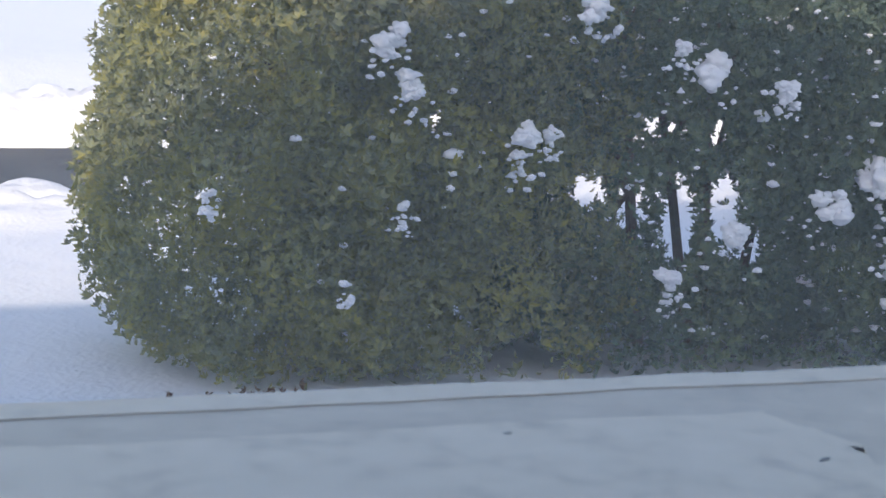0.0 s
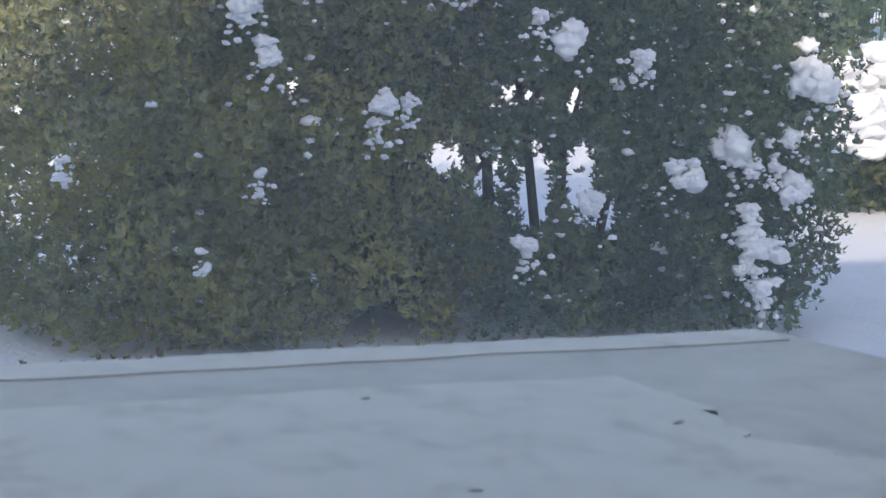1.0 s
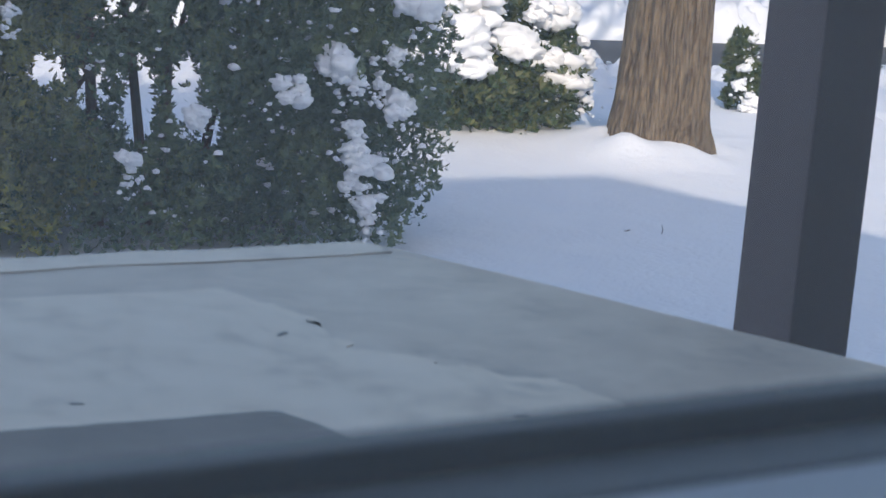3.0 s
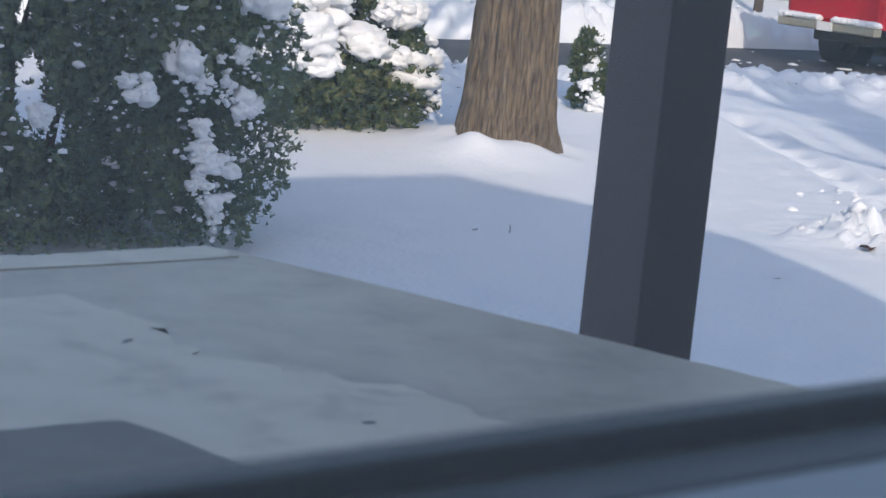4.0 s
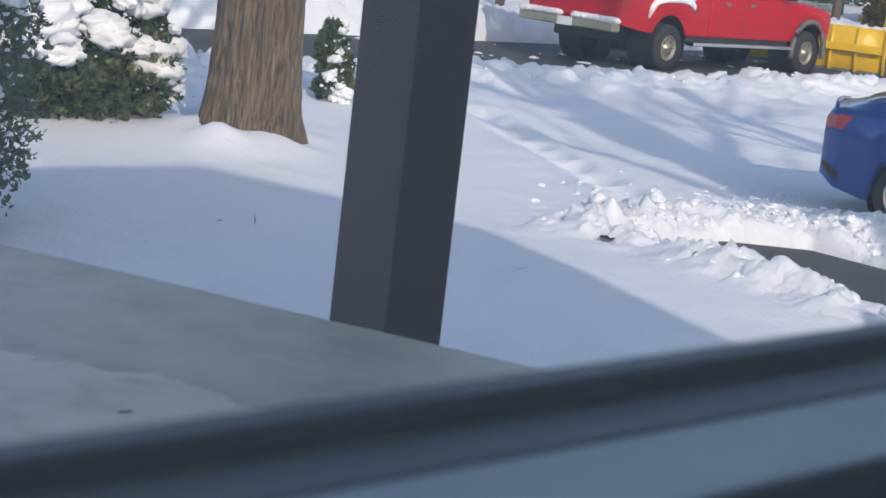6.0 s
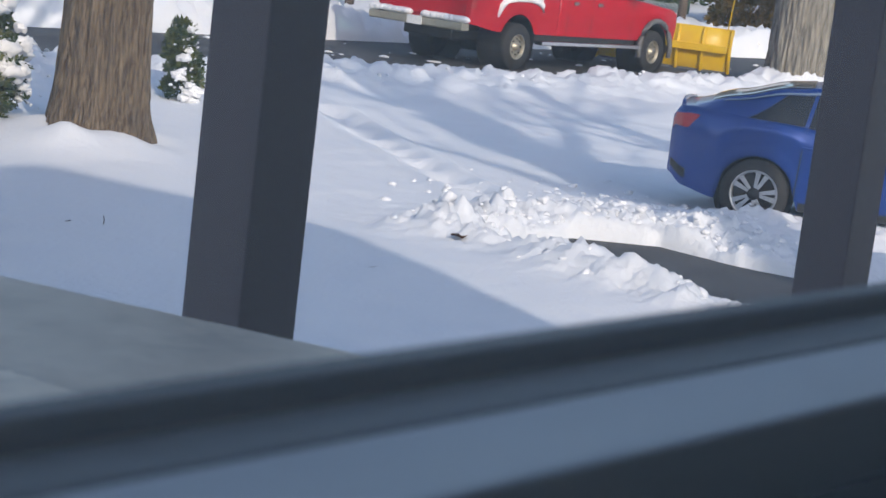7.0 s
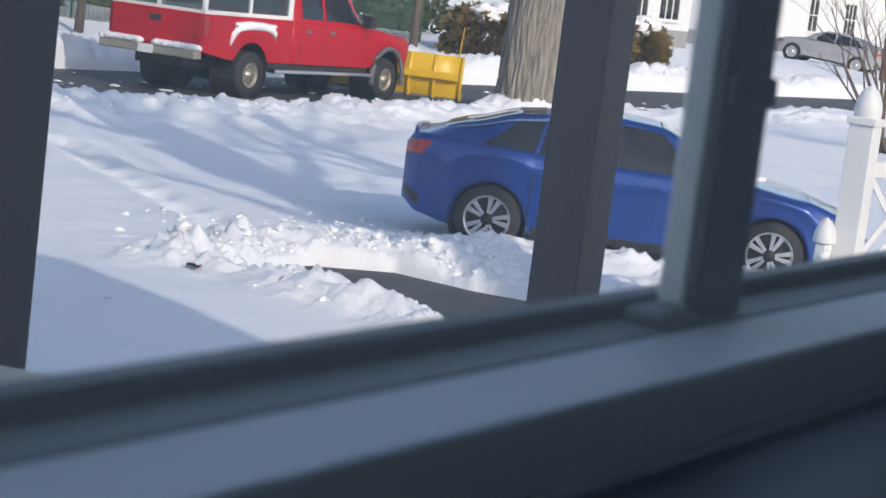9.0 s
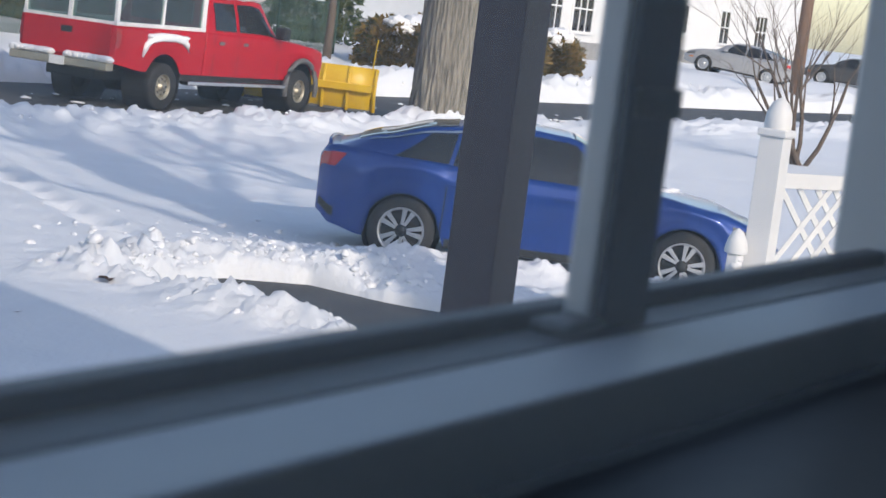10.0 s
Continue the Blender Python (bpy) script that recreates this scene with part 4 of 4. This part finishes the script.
def hedge_tree(name, lobes, count, seed, label, mat, group, size=(0.035, 0.075), stems=(), gaps=(), up=0.3, blobs=(), snow_n=0, snow_box=None, category="hedge", shape=None, fingers=3):
    """An evergreen of leaf sprays in a shell round lobes (x, y, z, rx, ry, rz), with stems and lumps of snow."""
    t = thing(name, pose(0, 0, 0), label, category, group)
    rng = np.random.default_rng(seed)
    pts, outs = [], []
    vol = np.array([l[3] * l[5] + l[4] * l[5] for l in lobes])
    for l, share in zip(lobes, vol / vol.sum()):
        n = int(count * share)
        d = rng.normal(size=(n, 3))
        d /= np.linalg.norm(d, axis=1)[:, None]
        d /= (np.abs(d) ** 3.2).sum(axis=1)[:, None] ** (1 / 3.2)            # boxier than a ball
        rad = np.where(rng.random((n, 1)) < 0.25, rng.uniform(0.4, 0.9, (n, 1)), 1 - np.abs(rng.normal(size=(n, 1))) * 0.10)
        lump = 0.07 * np.sin(d[:, :1] * 9 + l[0] * 3) * np.sin(d[:, 2:] * 11 + l[1]) + 0.05 * np.sin(d[:, 1:2] * 17 + d[:, 2:] * 13)
        p = np.array(l[:3]) + d * (rad + lump) * np.array(l[3:])
        # upright fans of foliage that stand out and fall back
        fan = grain(p[:, 0] + 3 * p[:, 1], p[:, 2] * 0.55, 6.5, seed) + 0.6 * grain(p[:, 0] + 3 * p[:, 1], p[:, 2], 15.0, seed + 1)
        p += d * 0.055 * min(1.0, l[3]) * fan[:, None]
        pts.append(p)
        outs.append(d / np.linalg.norm(d, axis=1)[:, None])
    pts, outs = np.concatenate(pts), np.concatenate(outs)
    if shape:
        pts[:, 0] += shape(pts[:, 0], pts[:, 2])
    keep = pts[:, 2] > 0.0 + 0.08 * rng.random(len(pts))
    for gx_, gz_, gw, gh, amount in gaps:
        back = (pts[:, 1] - 11.1) / 11.1
        inside = np.minimum(1, 1.6 * np.exp(-(((pts[:, 0] / (1 + back) - gx_) / gw) ** 2 + (((pts[:, 2] - 2.5) / (1 + back) + 2.5 - gz_) / gh) ** 2)))
        keep &= rng.random(len(pts)) > inside * amount
    pts, outs = pts[keep], outs[keep]
    sizes = rng.uniform(size[0], size[1], len(pts)) * np.where(rng.random(len(pts)) < 0.15, 1.5, 1.0)
    spray_mesh("foliage", pts, sizes, mat, t, seed, up, outs, fingers)
    bm = bmesh.new()
    r2 = random.Random(seed)
    for x, y, h, r in stems:
        branching(bm, (x, y, -0.1), (r2.gauss(0, 0.08), r2.gauss(0, 0.05), 1), h, r, 2, r2, 6, 0.5, 3)
    if stems:
        part("stem", bm, TWIG, t)
    made = 0
    for x, y, z, r in blobs:
        bm = bmesh.new()
        big = r >= 0.195
        for k in range(11 if big else 7):
            clump(bm, (x + r2.gauss(0, r * 0.38), y + r2.gauss(0.04, r * 0.2), z + r2.gauss(0, r * (0.24 if big else 0.34))), r * (r2.uniform(0.5, 0.85) if big else r2.uniform(0.3, 0.62)), 0.6 if big else 0.75, 3, 0.55 if big else 0.75, made)
            made += 1
        for k in range(14):
            clump(bm, (x + r2.gauss(0, r * 0.8), y + r2.gauss(0.03, r * 0.3), z + r2.gauss(-0.1, r * 0.7)), r2.uniform(0.01, 0.028), 0.7, 1, 0.8, made)
            made += 1
        part("snow_clump", bm, SNOW_CLUMP, t, "lump of snow caught in the foliage", True)
    bm = bmesh.new()
    if snow_n:
        x0, x1, z0, z1, side = snow_box
        sel = pts[(pts[:, 0] > x0) & (pts[:, 0] < x1) & (pts[:, 2] > z0) & (pts[:, 2] < z1) & (pts[:, 1] < side)]
        for i in rng.integers(0, len(sel), snow_n):
            p = sel[i]
            clump(bm, (p[0], p[1], p[2] + 0.01), abs(r2.gauss(0.006, 0.014)) + 0.007, 0.6, 1, 0.8, int(i))
    if snow_n:
        tagged(part("snow_crumbs", bm, SNOW_CLUMP, t, "crumbs of snow in the foliage", True), kind="stuff")
    else:
        bm.free()
    return t


GAPS = [(4.35, 0.10, 0.20, 0.14, 0.97), (4.75, 1.12, 0.16, 0.12, 0.97), (5.22, 1.51, 0.14, 0.08, 0.9), (5.37, 0.92, 0.14, 0.30, 0.99), (5.68, 1.0, 0.13, 0.30, 0.99), (5.85, 0.75, 0.12, 0.12, 0.97), (5.61, 1.47, 0.07, 0.12, 0.95), (5.05, 0.98, 0.12, 0.16, 0.95), (3.75, 1.55, 0.05, 0.08, 0.9), (2.35, 1.12, 0.05, 0.05, 0.9)]   # thin spots: x, z at the front, half sizes, how bare
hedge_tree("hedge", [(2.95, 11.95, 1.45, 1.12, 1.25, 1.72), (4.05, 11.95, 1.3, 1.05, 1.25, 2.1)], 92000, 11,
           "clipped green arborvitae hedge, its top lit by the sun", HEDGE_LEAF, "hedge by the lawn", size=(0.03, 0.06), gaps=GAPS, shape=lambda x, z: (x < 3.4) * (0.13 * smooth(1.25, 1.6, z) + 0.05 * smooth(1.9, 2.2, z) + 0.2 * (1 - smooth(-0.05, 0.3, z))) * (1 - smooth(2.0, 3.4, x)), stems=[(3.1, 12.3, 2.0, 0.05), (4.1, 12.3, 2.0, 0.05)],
           blobs=[(4.15, 10.60, 1.50, 0.10), (4.10, 10.60, 1.40, 0.05), (3.46, 10.60, 1.77, 0.09), (3.34, 10.60, 2.07, 0.10), (4.55, 10.60, 2.23, 0.11), (4.31, 10.60, 1.52, 0.06), (3.08, 10.60, 0.67, 0.03), (2.28, 10.60, 1.18, 0.04), (3.41, 10.60, 1.11, 0.04)], snow_n=60, snow_box=(2.0, 5.2, 0.5, 2.7, 10.9))
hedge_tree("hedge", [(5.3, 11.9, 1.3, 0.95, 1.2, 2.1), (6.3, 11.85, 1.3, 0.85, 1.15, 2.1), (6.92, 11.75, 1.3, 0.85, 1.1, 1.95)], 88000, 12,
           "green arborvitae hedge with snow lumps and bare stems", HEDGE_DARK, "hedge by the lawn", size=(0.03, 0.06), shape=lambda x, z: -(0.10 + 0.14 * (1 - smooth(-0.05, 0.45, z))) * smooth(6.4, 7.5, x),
           stems=[(5.55, 12.0, 2.2, 0.05), (5.9, 11.9, 2.2, 0.045), (6.05, 12.1, 2.2, 0.05), (6.3, 12.2, 2.2, 0.045), (6.9, 12, 2.0, 0.05), (5.2, 12.0, 2.0, 0.04)],
           gaps=GAPS,
           blobs=[(5.35, 10.60, 1.88, 0.14), (5.84, 10.60, 1.80, 0.08), (5.14, 10.60, 2.03, 0.06), (5.12, 10.60, 0.64, 0.08), (5.53, 10.60, 0.91, 0.10), (6.48, 10.60, 1.26, 0.15), (6.65, 10.60, 1.16, 0.09), (6.72, 10.60, 0.64, 0.13), (6.80, 10.60, 0.33, 0.11), (6.99, 10.60, 0.95, 0.12), (6.17, 10.60, 1.07, 0.12), (7.02, 10.60, 1.74, 0.19), (6.65, 10.60, 0.81, 0.09), (6.91, 10.60, 1.30, 0.09), (6.66, 10.60, 0.50, 0.07), (7.18, 10.60, 1.63, 0.09), (5.84, 10.60, 1.75, 0.06), (6.84, 10.60, 1.12, 0.06)],
           snow_n=420, snow_box=(4.6, 8.0, 0.2, 2.9, 11.0))
# low evergreen by the trunk, bowed under snow
hedge_tree("shrub", [(10.9, 16.0, 0.5, 0.8, 0.65, 0.5), (11.7, 15.9, 0.45, 0.75, 0.6, 0.5), (10.6, 16.5, 0.9, 0.9, 0.6, 0.8), (12.1, 16.1, 0.7, 0.4, 0.4, 0.6)], 14000, 13,
           "low evergreen shrub bowed under a thick load of snow", BUSH_LEAF, "snowy shrubs", size=(0.05, 0.10), stems=[(10.8, 15.9, 0.6, 0.02), (11.4, 15.8, 0.6, 0.02)],
           blobs=[(10.7, 15.4, 0.98, 0.30), (10.86, 15.4, 0.72, 0.22), (11.43, 15.4, 0.94, 0.26), (11.79, 15.4, 0.78, 0.22), (12.1, 15.4, 0.56, 0.2), (11.68, 15.4, 1.22, 0.17), (12.36, 15.5, 0.79, 0.18), (12.45, 15.5, 0.34, 0.12), (10.5, 15.6, 1.35, 0.32), (11.0, 15.6, 1.2, 0.3), (10.4, 15.4, 0.85, 0.2), (11.2, 15.5, 1.5, 0.25), (12.2, 15.8, 1.15, 0.22)],
           snow_n=120, snow_box=(9.5, 12.6, 0.2, 1.8, 16.2), category="shrub")
hedge_tree("shrub", [(15.55, 16.6, 0.30, 0.17, 0.2, 0.34), (15.45, 16.6, 0.68, 0.13, 0.15, 0.3)], 1100, 14, "small evergreen shrub dusted with snow on the lawn", BUSH_LEAF, "snowy shrubs",
           size=(0.05, 0.09), stems=[(15.5, 16.6, 0.5, 0.02)], blobs=[(15.42, 16.42, 0.62, 0.11), (15.5, 16.36, 0.22, 0.15), (15.36, 16.4, 0.42, 0.08), (15.5, 16.45, 0.9, 0.07)], snow_n=40, snow_box=(15, 16, 0.1, 1, 16.8), category="shrub")
# tall conifers and shrubs over the street
for i, (x, y, h, w, mt) in enumerate([(27, 29.5, 3.2, 0.9, BUSH_LEAF), (29.2, 29.2, 2.7, 0.7, BROWN_LEAF), (31.0, 29.6, 3.4, 0.9, BUSH_LEAF), (33.2, 29.3, 2.6, 0.7, BROWN_LEAF), (35.5, 29.6, 3.3, 0.9, BUSH_LEAF),
                                  (38.0, 29.5, 3.0, 0.8, BROWN_LEAF), (40.5, 29.8, 3.4, 1.0, BUSH_LEAF), (24.5, 29.5, 3.1, 0.9, BUSH_LEAF), (22, 29.5, 3.3, 0.9, BROWN_LEAF), (19.5, 29.6, 3.3, 1.0, BUSH_LEAF), (45.5, 30, 3.5, 1.1, BUSH_LEAF)]):
    z = ground_z(x, y)
    hedge_tree("conifer", [(x, y, z + h * 0.45, w, w, h * 0.5)], 1500, 30 + i, "columnar evergreen behind the green fence", mt, "evergreens over the street", size=(0.12, 0.25), stems=[(x, y, h * 0.7 + z, 0.06)], category="tree")
for i, (x, y, h, w) in enumerate([(43.5, 25.8, 1.3, 1.5), (46.5, 26.0, 1.5, 1.6), (49.5, 26.0, 1.4, 1.5), (52.6, 26.3, 1.2, 1.3)]):
    z = ground_z(x, y)
    hedge_tree("shrub", [(x, y, z + h * 0.4, w, 0.8, h * 0.6)], 2600, 50 + i, "russet and green shrub capped with snow over the street", BROWN_LEAF, "shrubs over the street", size=(0.1, 0.2), stems=[(x, y, z + h * 0.6, 0.04)],
               blobs=[(x - 0.7, y - 0.3, z + h * 0.95, 0.35), (x + 0.1, y - 0.3, z + h, 0.4), (x + 0.8, y - 0.2, z + h * 0.9, 0.35)], snow_n=60, snow_box=(x - 2, x + 2, z, z + 2, y), category="shrub")

for x, y, r, seed in ((33.5, 26.6, 0.12, 61), (28.4, 25.9, 0.08, 62), (24.5, 25.6, 0.09, 63), (41.5, 26.8, 0.1, 64)):
    z = ground_z(x, y)
    t = thing("young_tree", pose(x, y, z - 0.05), "slender bare street tree in snow", "tree", "young trees over the street")
    bm = tube([(0, 0, 0), (0.03, 0, 1.2), (-0.02, 0.02, 2.4), (0.05, 0, 3.6)], [r * 1.2, r, r * 0.85, r * 0.6], 9)
    part("trunk", bm, TWIG, t, "", True)
    bm = bmesh.new()
    rr = random.Random(seed)
    for k in range(5):
        branching(bm, (0, 0, 2.2 + 0.25 * k), (rr.gauss(0, 1), rr.gauss(0, 1), 1.1), 1.6, r * 0.4, 2, rr, 5)
    part("crown", bm, TWIG, t)

# bare many-stemmed tree near the street, past the fence gate
t = thing("ornamental_tree", pose(39.8, 13.9, ground_z(39.8, 13.9) - 0.05), "bare many-stemmed ornamental tree in snow", "tree")
rr = random.Random(77)
bm = bmesh.new()
for k in range(6):
    branching(bm, (rr.gauss(0, 0.12), rr.gauss(0, 0.12), 0), (rr.gauss(0, 0.32), rr.gauss(0, 0.32), 1), 2.1, 0.055, 3, rr, 6, 0.55, 3)
part("stems", bm, TWIG, t)

# ---- over the street: fence, houses, pole ----
fence = thing("green_fence", pose(0, 27.6, 0), "green mesh fence on thin posts over the street", "fence")
for i in range(11):
    x = 17 + 2.6 * i
    z = ground_z(x, 27.6)
    part("post", tube([(x, 0, z - 0.1), (x, 0, z + 1.35)], [0.035, 0.035], 8), FENCE_GREEN, fence)
    if i < 10:
        z1 = ground_z(x + 1.3, 27.6)
        bm = bmesh.new()
        for k in range(42):
            for lean_ in (-0.06, 0.06):
                xx = x + 0.06 + k * 0.06
                tube([(xx - lean_, 0, z1 - 0.05), (xx + lean_, 0, z1 + 1.25)], [0.007, 0.007], 4, bm)
        part("wire_mesh", bm, FENCE_GREEN, fence)
        part("rail", tube([(x, 0, z1 + 1.28), (x + 2.6, 0, z1 + 1.28)], [0.022, 0.022], 6), FENCE_GREEN, fence)


def far_house(x, y, w, depth, h, label, wins):
    z = ground_z(x + w / 2, y) - 0.1
    hs = thing("house", pose(x, y, z), label, "house", "houses over the street")
    part("foundation", box(0, w, 0, depth, 0, 0.75), CONCRETE, hs)
    for i in range(int(h / 0.19)):
        zz = 0.75 + i * 0.19
        part("siding_board", box(-0.02, w + 0.02, -0.03 + 0.012, depth, zz, zz + 0.188, 0.0), SIDING, hs)
    bm = bmesh.new()
    vs = [bm.verts.new(p) for p in ((-0.5, -0.6, h + 0.75), (w + 0.5, -0.6, h + 0.75), (w + 0.5, depth + 0.6, h + 0.75), (-0.5, depth + 0.6, h + 0.75), (-0.5, depth / 2, h + 3.2), (w + 0.5, depth / 2, h + 3.2))]
    for q in ((0, 1, 5, 4), (2, 3, 4, 5), (1, 2, 5), (3, 0, 4), (3, 2, 1, 0)):
        bm.faces.new([vs[i] for i in q])
    part("roof", bm, ROOFING, hs)
    for wx, wz, ww, wh, cols in wins:
        wn_ = part("window", box(wx, wx + ww, -0.07, -0.02, wz, wz + wh), GLASS_DARK, hs)
        part("window_frame", box(wx - 0.09, wx, -0.11, -0.02, wz - 0.08, wz + wh + 0.09), VINYL, wn_)
        part("window_frame", box(wx + ww, wx + ww + 0.09, -0.11, -0.02, wz - 0.08, wz + wh + 0.09), VINYL, wn_)
        part("window_frame", box(wx, wx + ww, -0.11, -0.02, wz + wh, wz + wh + 0.09), VINYL, wn_)
        part("window_sill", box(wx - 0.12, wx + ww + 0.12, -0.15, -0.02, wz - 0.1, wz), VINYL, wn_)
        for k in range(1, cols):
            part("glazing_bar", box(wx + ww * k / cols - 0.03, wx + ww * k / cols + 0.03, -0.10, -0.07, wz, wz + wh), VINYL, wn_)
        part("glazing_bar", box(wx, wx + ww, -0.10, -0.07, wz + wh / 2 - 0.03, wz + wh / 2 + 0.03), VINYL, wn_)
    return hs


far_house(57, 33.0, 13.5, 8, 5.2, "white sided house with tall white-framed windows", [(8.6, 1.15, 1.0, 1.7, 2), (10.6, 1.15, 1.7, 1.7, 3), (4.0, 1.15, 1.6, 1.7, 3), (1.0, 1.15, 1.2, 1.7, 2)])
far_house(82, 38.0, 26, 9, 5.2, "pale house set back behind the parked sedans", [(3.0, 1.3, 1.2, 1.6, 2), (7.0, 1.6, 1.6, 1.3, 3), (13.0, 1.3, 1.2, 1.6, 2), (18, 1.3, 1.6, 1.6, 3)])
pole = thing("utility_pole", pose(69.8, 24.6, 0.2), "brown wooden utility pole by the street", "pole")
part("shaft", tube([(0, 0, -0.3), (0, 0, 4), (0, 0, 9)], [0.23, 0.22, 0.17], 14), POLE_WOOD, pole, "", True)
part("crossarm", box(-1.2, 1.2, -0.06, 0.06, 8.2, 8.32), POLE_WOOD, pole)
steps = thing("entry_steps", pose(72.2, 31.2, ground_z(72.2, 31.2) - 0.05, 0, 0, 0), "white railed entry steps of the house over the street", "steps")
for i in range(4):
    part("step", box(0, 1.6, 0.3 * i, 0.3 * i + 0.32, 0, 0.18 * (i + 1)), CONCRETE, steps)
for xx in (0.0, 1.6):
    part("handrail", tube([(xx, 0, 1.0), (xx, 1.3, 1.7)], [0.04, 0.04], 6), VINYL, steps)
    for i in range(4):
        part("baluster", tube([(xx, 0.1 + 0.33 * i, 0.1), (xx, 0.1 + 0.33 * i, 1.05 + 0.17 * i)], [0.025, 0.025], 6), VINYL, steps)

# ---- white vinyl fence with a lattice top ----
GX_, GY_ = 9.62, 3.46
vf = thing("vinyl_fence", pose(GX_, GY_, 0, 0, 0, 0), "white vinyl fence with pointed post cap and lattice", "fence")
part("post", box(-0.064, 0.064, -0.064, 0.064, -0.05, 2.02, 0.004), VINYL, vf)
part("post_collar", box(-0.078, 0.078, -0.078, 0.078, 2.02, 2.06, 0.008), VINYL, vf)
part("post_cap", lathe([(0.068, 2.06), (0.072, 2.09), (0.066, 2.14), (0.045, 2.19), (0.018, 2.215), (0.001, 2.22)], 18, "z"), VINYL, vf, "pointed post cap", True)
FD = Vector((0.945, -0.33, 0)).normalized()
FX = Matrix(((FD.x, -FD.y, 0, 0), (FD.y, FD.x, 0, 0), (0, 0, 1, 0), (0, 0, 0, 1)))


def fence_box(*a):
    b = box(*a)
    bmesh.ops.transform(b, matrix=FX, verts=b.verts)
    return b


part("top_rail", fence_box(0.06, 1.8, -0.025, 0.025, 1.76, 1.84, 0.004), VINYL, vf)
part("mid_rail", fence_box(0.06, 1.8, -0.025, 0.025, 1.28, 1.36, 0.004), VINYL, vf)
for i in range(11):
    part("fence_board", fence_box(0.07 + 0.155 * i, 0.07 + 0.155 * i + 0.15, -0.011, 0.011, 0.05, 1.28, 0.003), VINYL, vf)
for sgn in (-1, 1):
    for i in range(-2, 17):
        b = box(-0.29, 0.29, -0.004 + sgn * 0.004, 0.004 + sgn * 0.004, -0.017, 0.017)
        bmesh.ops.rotate(b, verts=b.verts, cent=(0, 0, 0), matrix=Matrix.Rotation(sgn * math.pi / 4, 3, "Y"))
        cx = 0.12 + 0.15 * i
        if not 0.22 < cx < 1.62:
            b.free()
            continue
        bmesh.ops.translate(b, verts=b.verts, vec=(cx + 0.03, 0, 1.56))
        bmesh.ops.transform(b, matrix=FX, verts=b.verts)
        part("lattice_slat", b, VINYL, vf)
gate = thing("picket", pose(9.49, 3.54, -0.09), "short pointed white gate picket with snow stuck on", "post")
part("stake", box(-0.045, 0.045, -0.03, 0.03, 0, 1.50, 0.008), VINYL, gate)
part("picket_point", lathe([(0.058, 1.50), (0.06, 1.52), (0.05, 1.57), (0.028, 1.61), (0.001, 1.63)], 14, "z"), VINYL, gate, "", True)
bm = bmesh.new()
for i in range(6):
    clump(bm, (-0.05 + 0.012 * i, -0.02, 1.36 + 0.04 * i), 0.032, 0.8, 2, 0.5, i)
part("snow_cap", bm, SNOW_CLUMP, gate, "snow stuck to the picket", True)

# ---- small things on the snow ----
rr = random.Random(9)
for x, y, s in ((11.95, 9.5, 0.09), (12.75, 8.75, 0.06), (12.95, 8.45, 0.05), (10.3, 8.9, 0.04), (9.3, 11.0, 0.035)):
    bm = bmesh.new()
    pts = [(s * math.cos(q) * rr.uniform(0.5, 1), s * math.sin(q) * rr.uniform(0.5, 1), s * rr.uniform(0.1, 0.8)) for q in lerp_list(0, 5.4, 6)]
    c0 = bm.verts.new((0, 0, s * 0.3))
    vs = [bm.verts.new(p) for p in pts]
    for a, b in zip(vs, vs[1:] + vs[:1]):
        bm.faces.new((c0, a, b))
    bmesh.ops.solidify(bm, geom=list(bm.faces), thickness=0.004)
    lf = part("dead_leaf", bm, DEAD_LEAF)
    lf.location = (x, y, ground_z(x, y) + 0.005)
    tagged(lf, "curled brown dead leaf lying on snow", "leaf", "dead leaves")
pile = thing("leaf_litter", pose(0, 0, 0), "dead leaves and twigs on snow under the hedge", "leaves", kind="stuff")
cs = np.array([(2.55 + rr.gauss(0, 0.3), 10.6 + rr.gauss(0, 0.13), ground_z(2.9, 10.9) + rr.uniform(0.0, 0.04)) for i in range(110)])
spray_mesh("leaves", cs, np.array([rr.uniform(0.025, 0.06) for i in cs]), DEAD_LEAF, pile, 4, -0.1)
twig = thing("twig", pose(9.55, 10.9, ground_z(9.55, 10.9)), "thin dry twig standing in the snow", "twig")
part("stalk", tube([(0, 0, -0.02), (0.01, 0, 0.035), (-0.005, 0, 0.065)], [0.004, 0.0035, 0.003], 5), TWIG, twig)
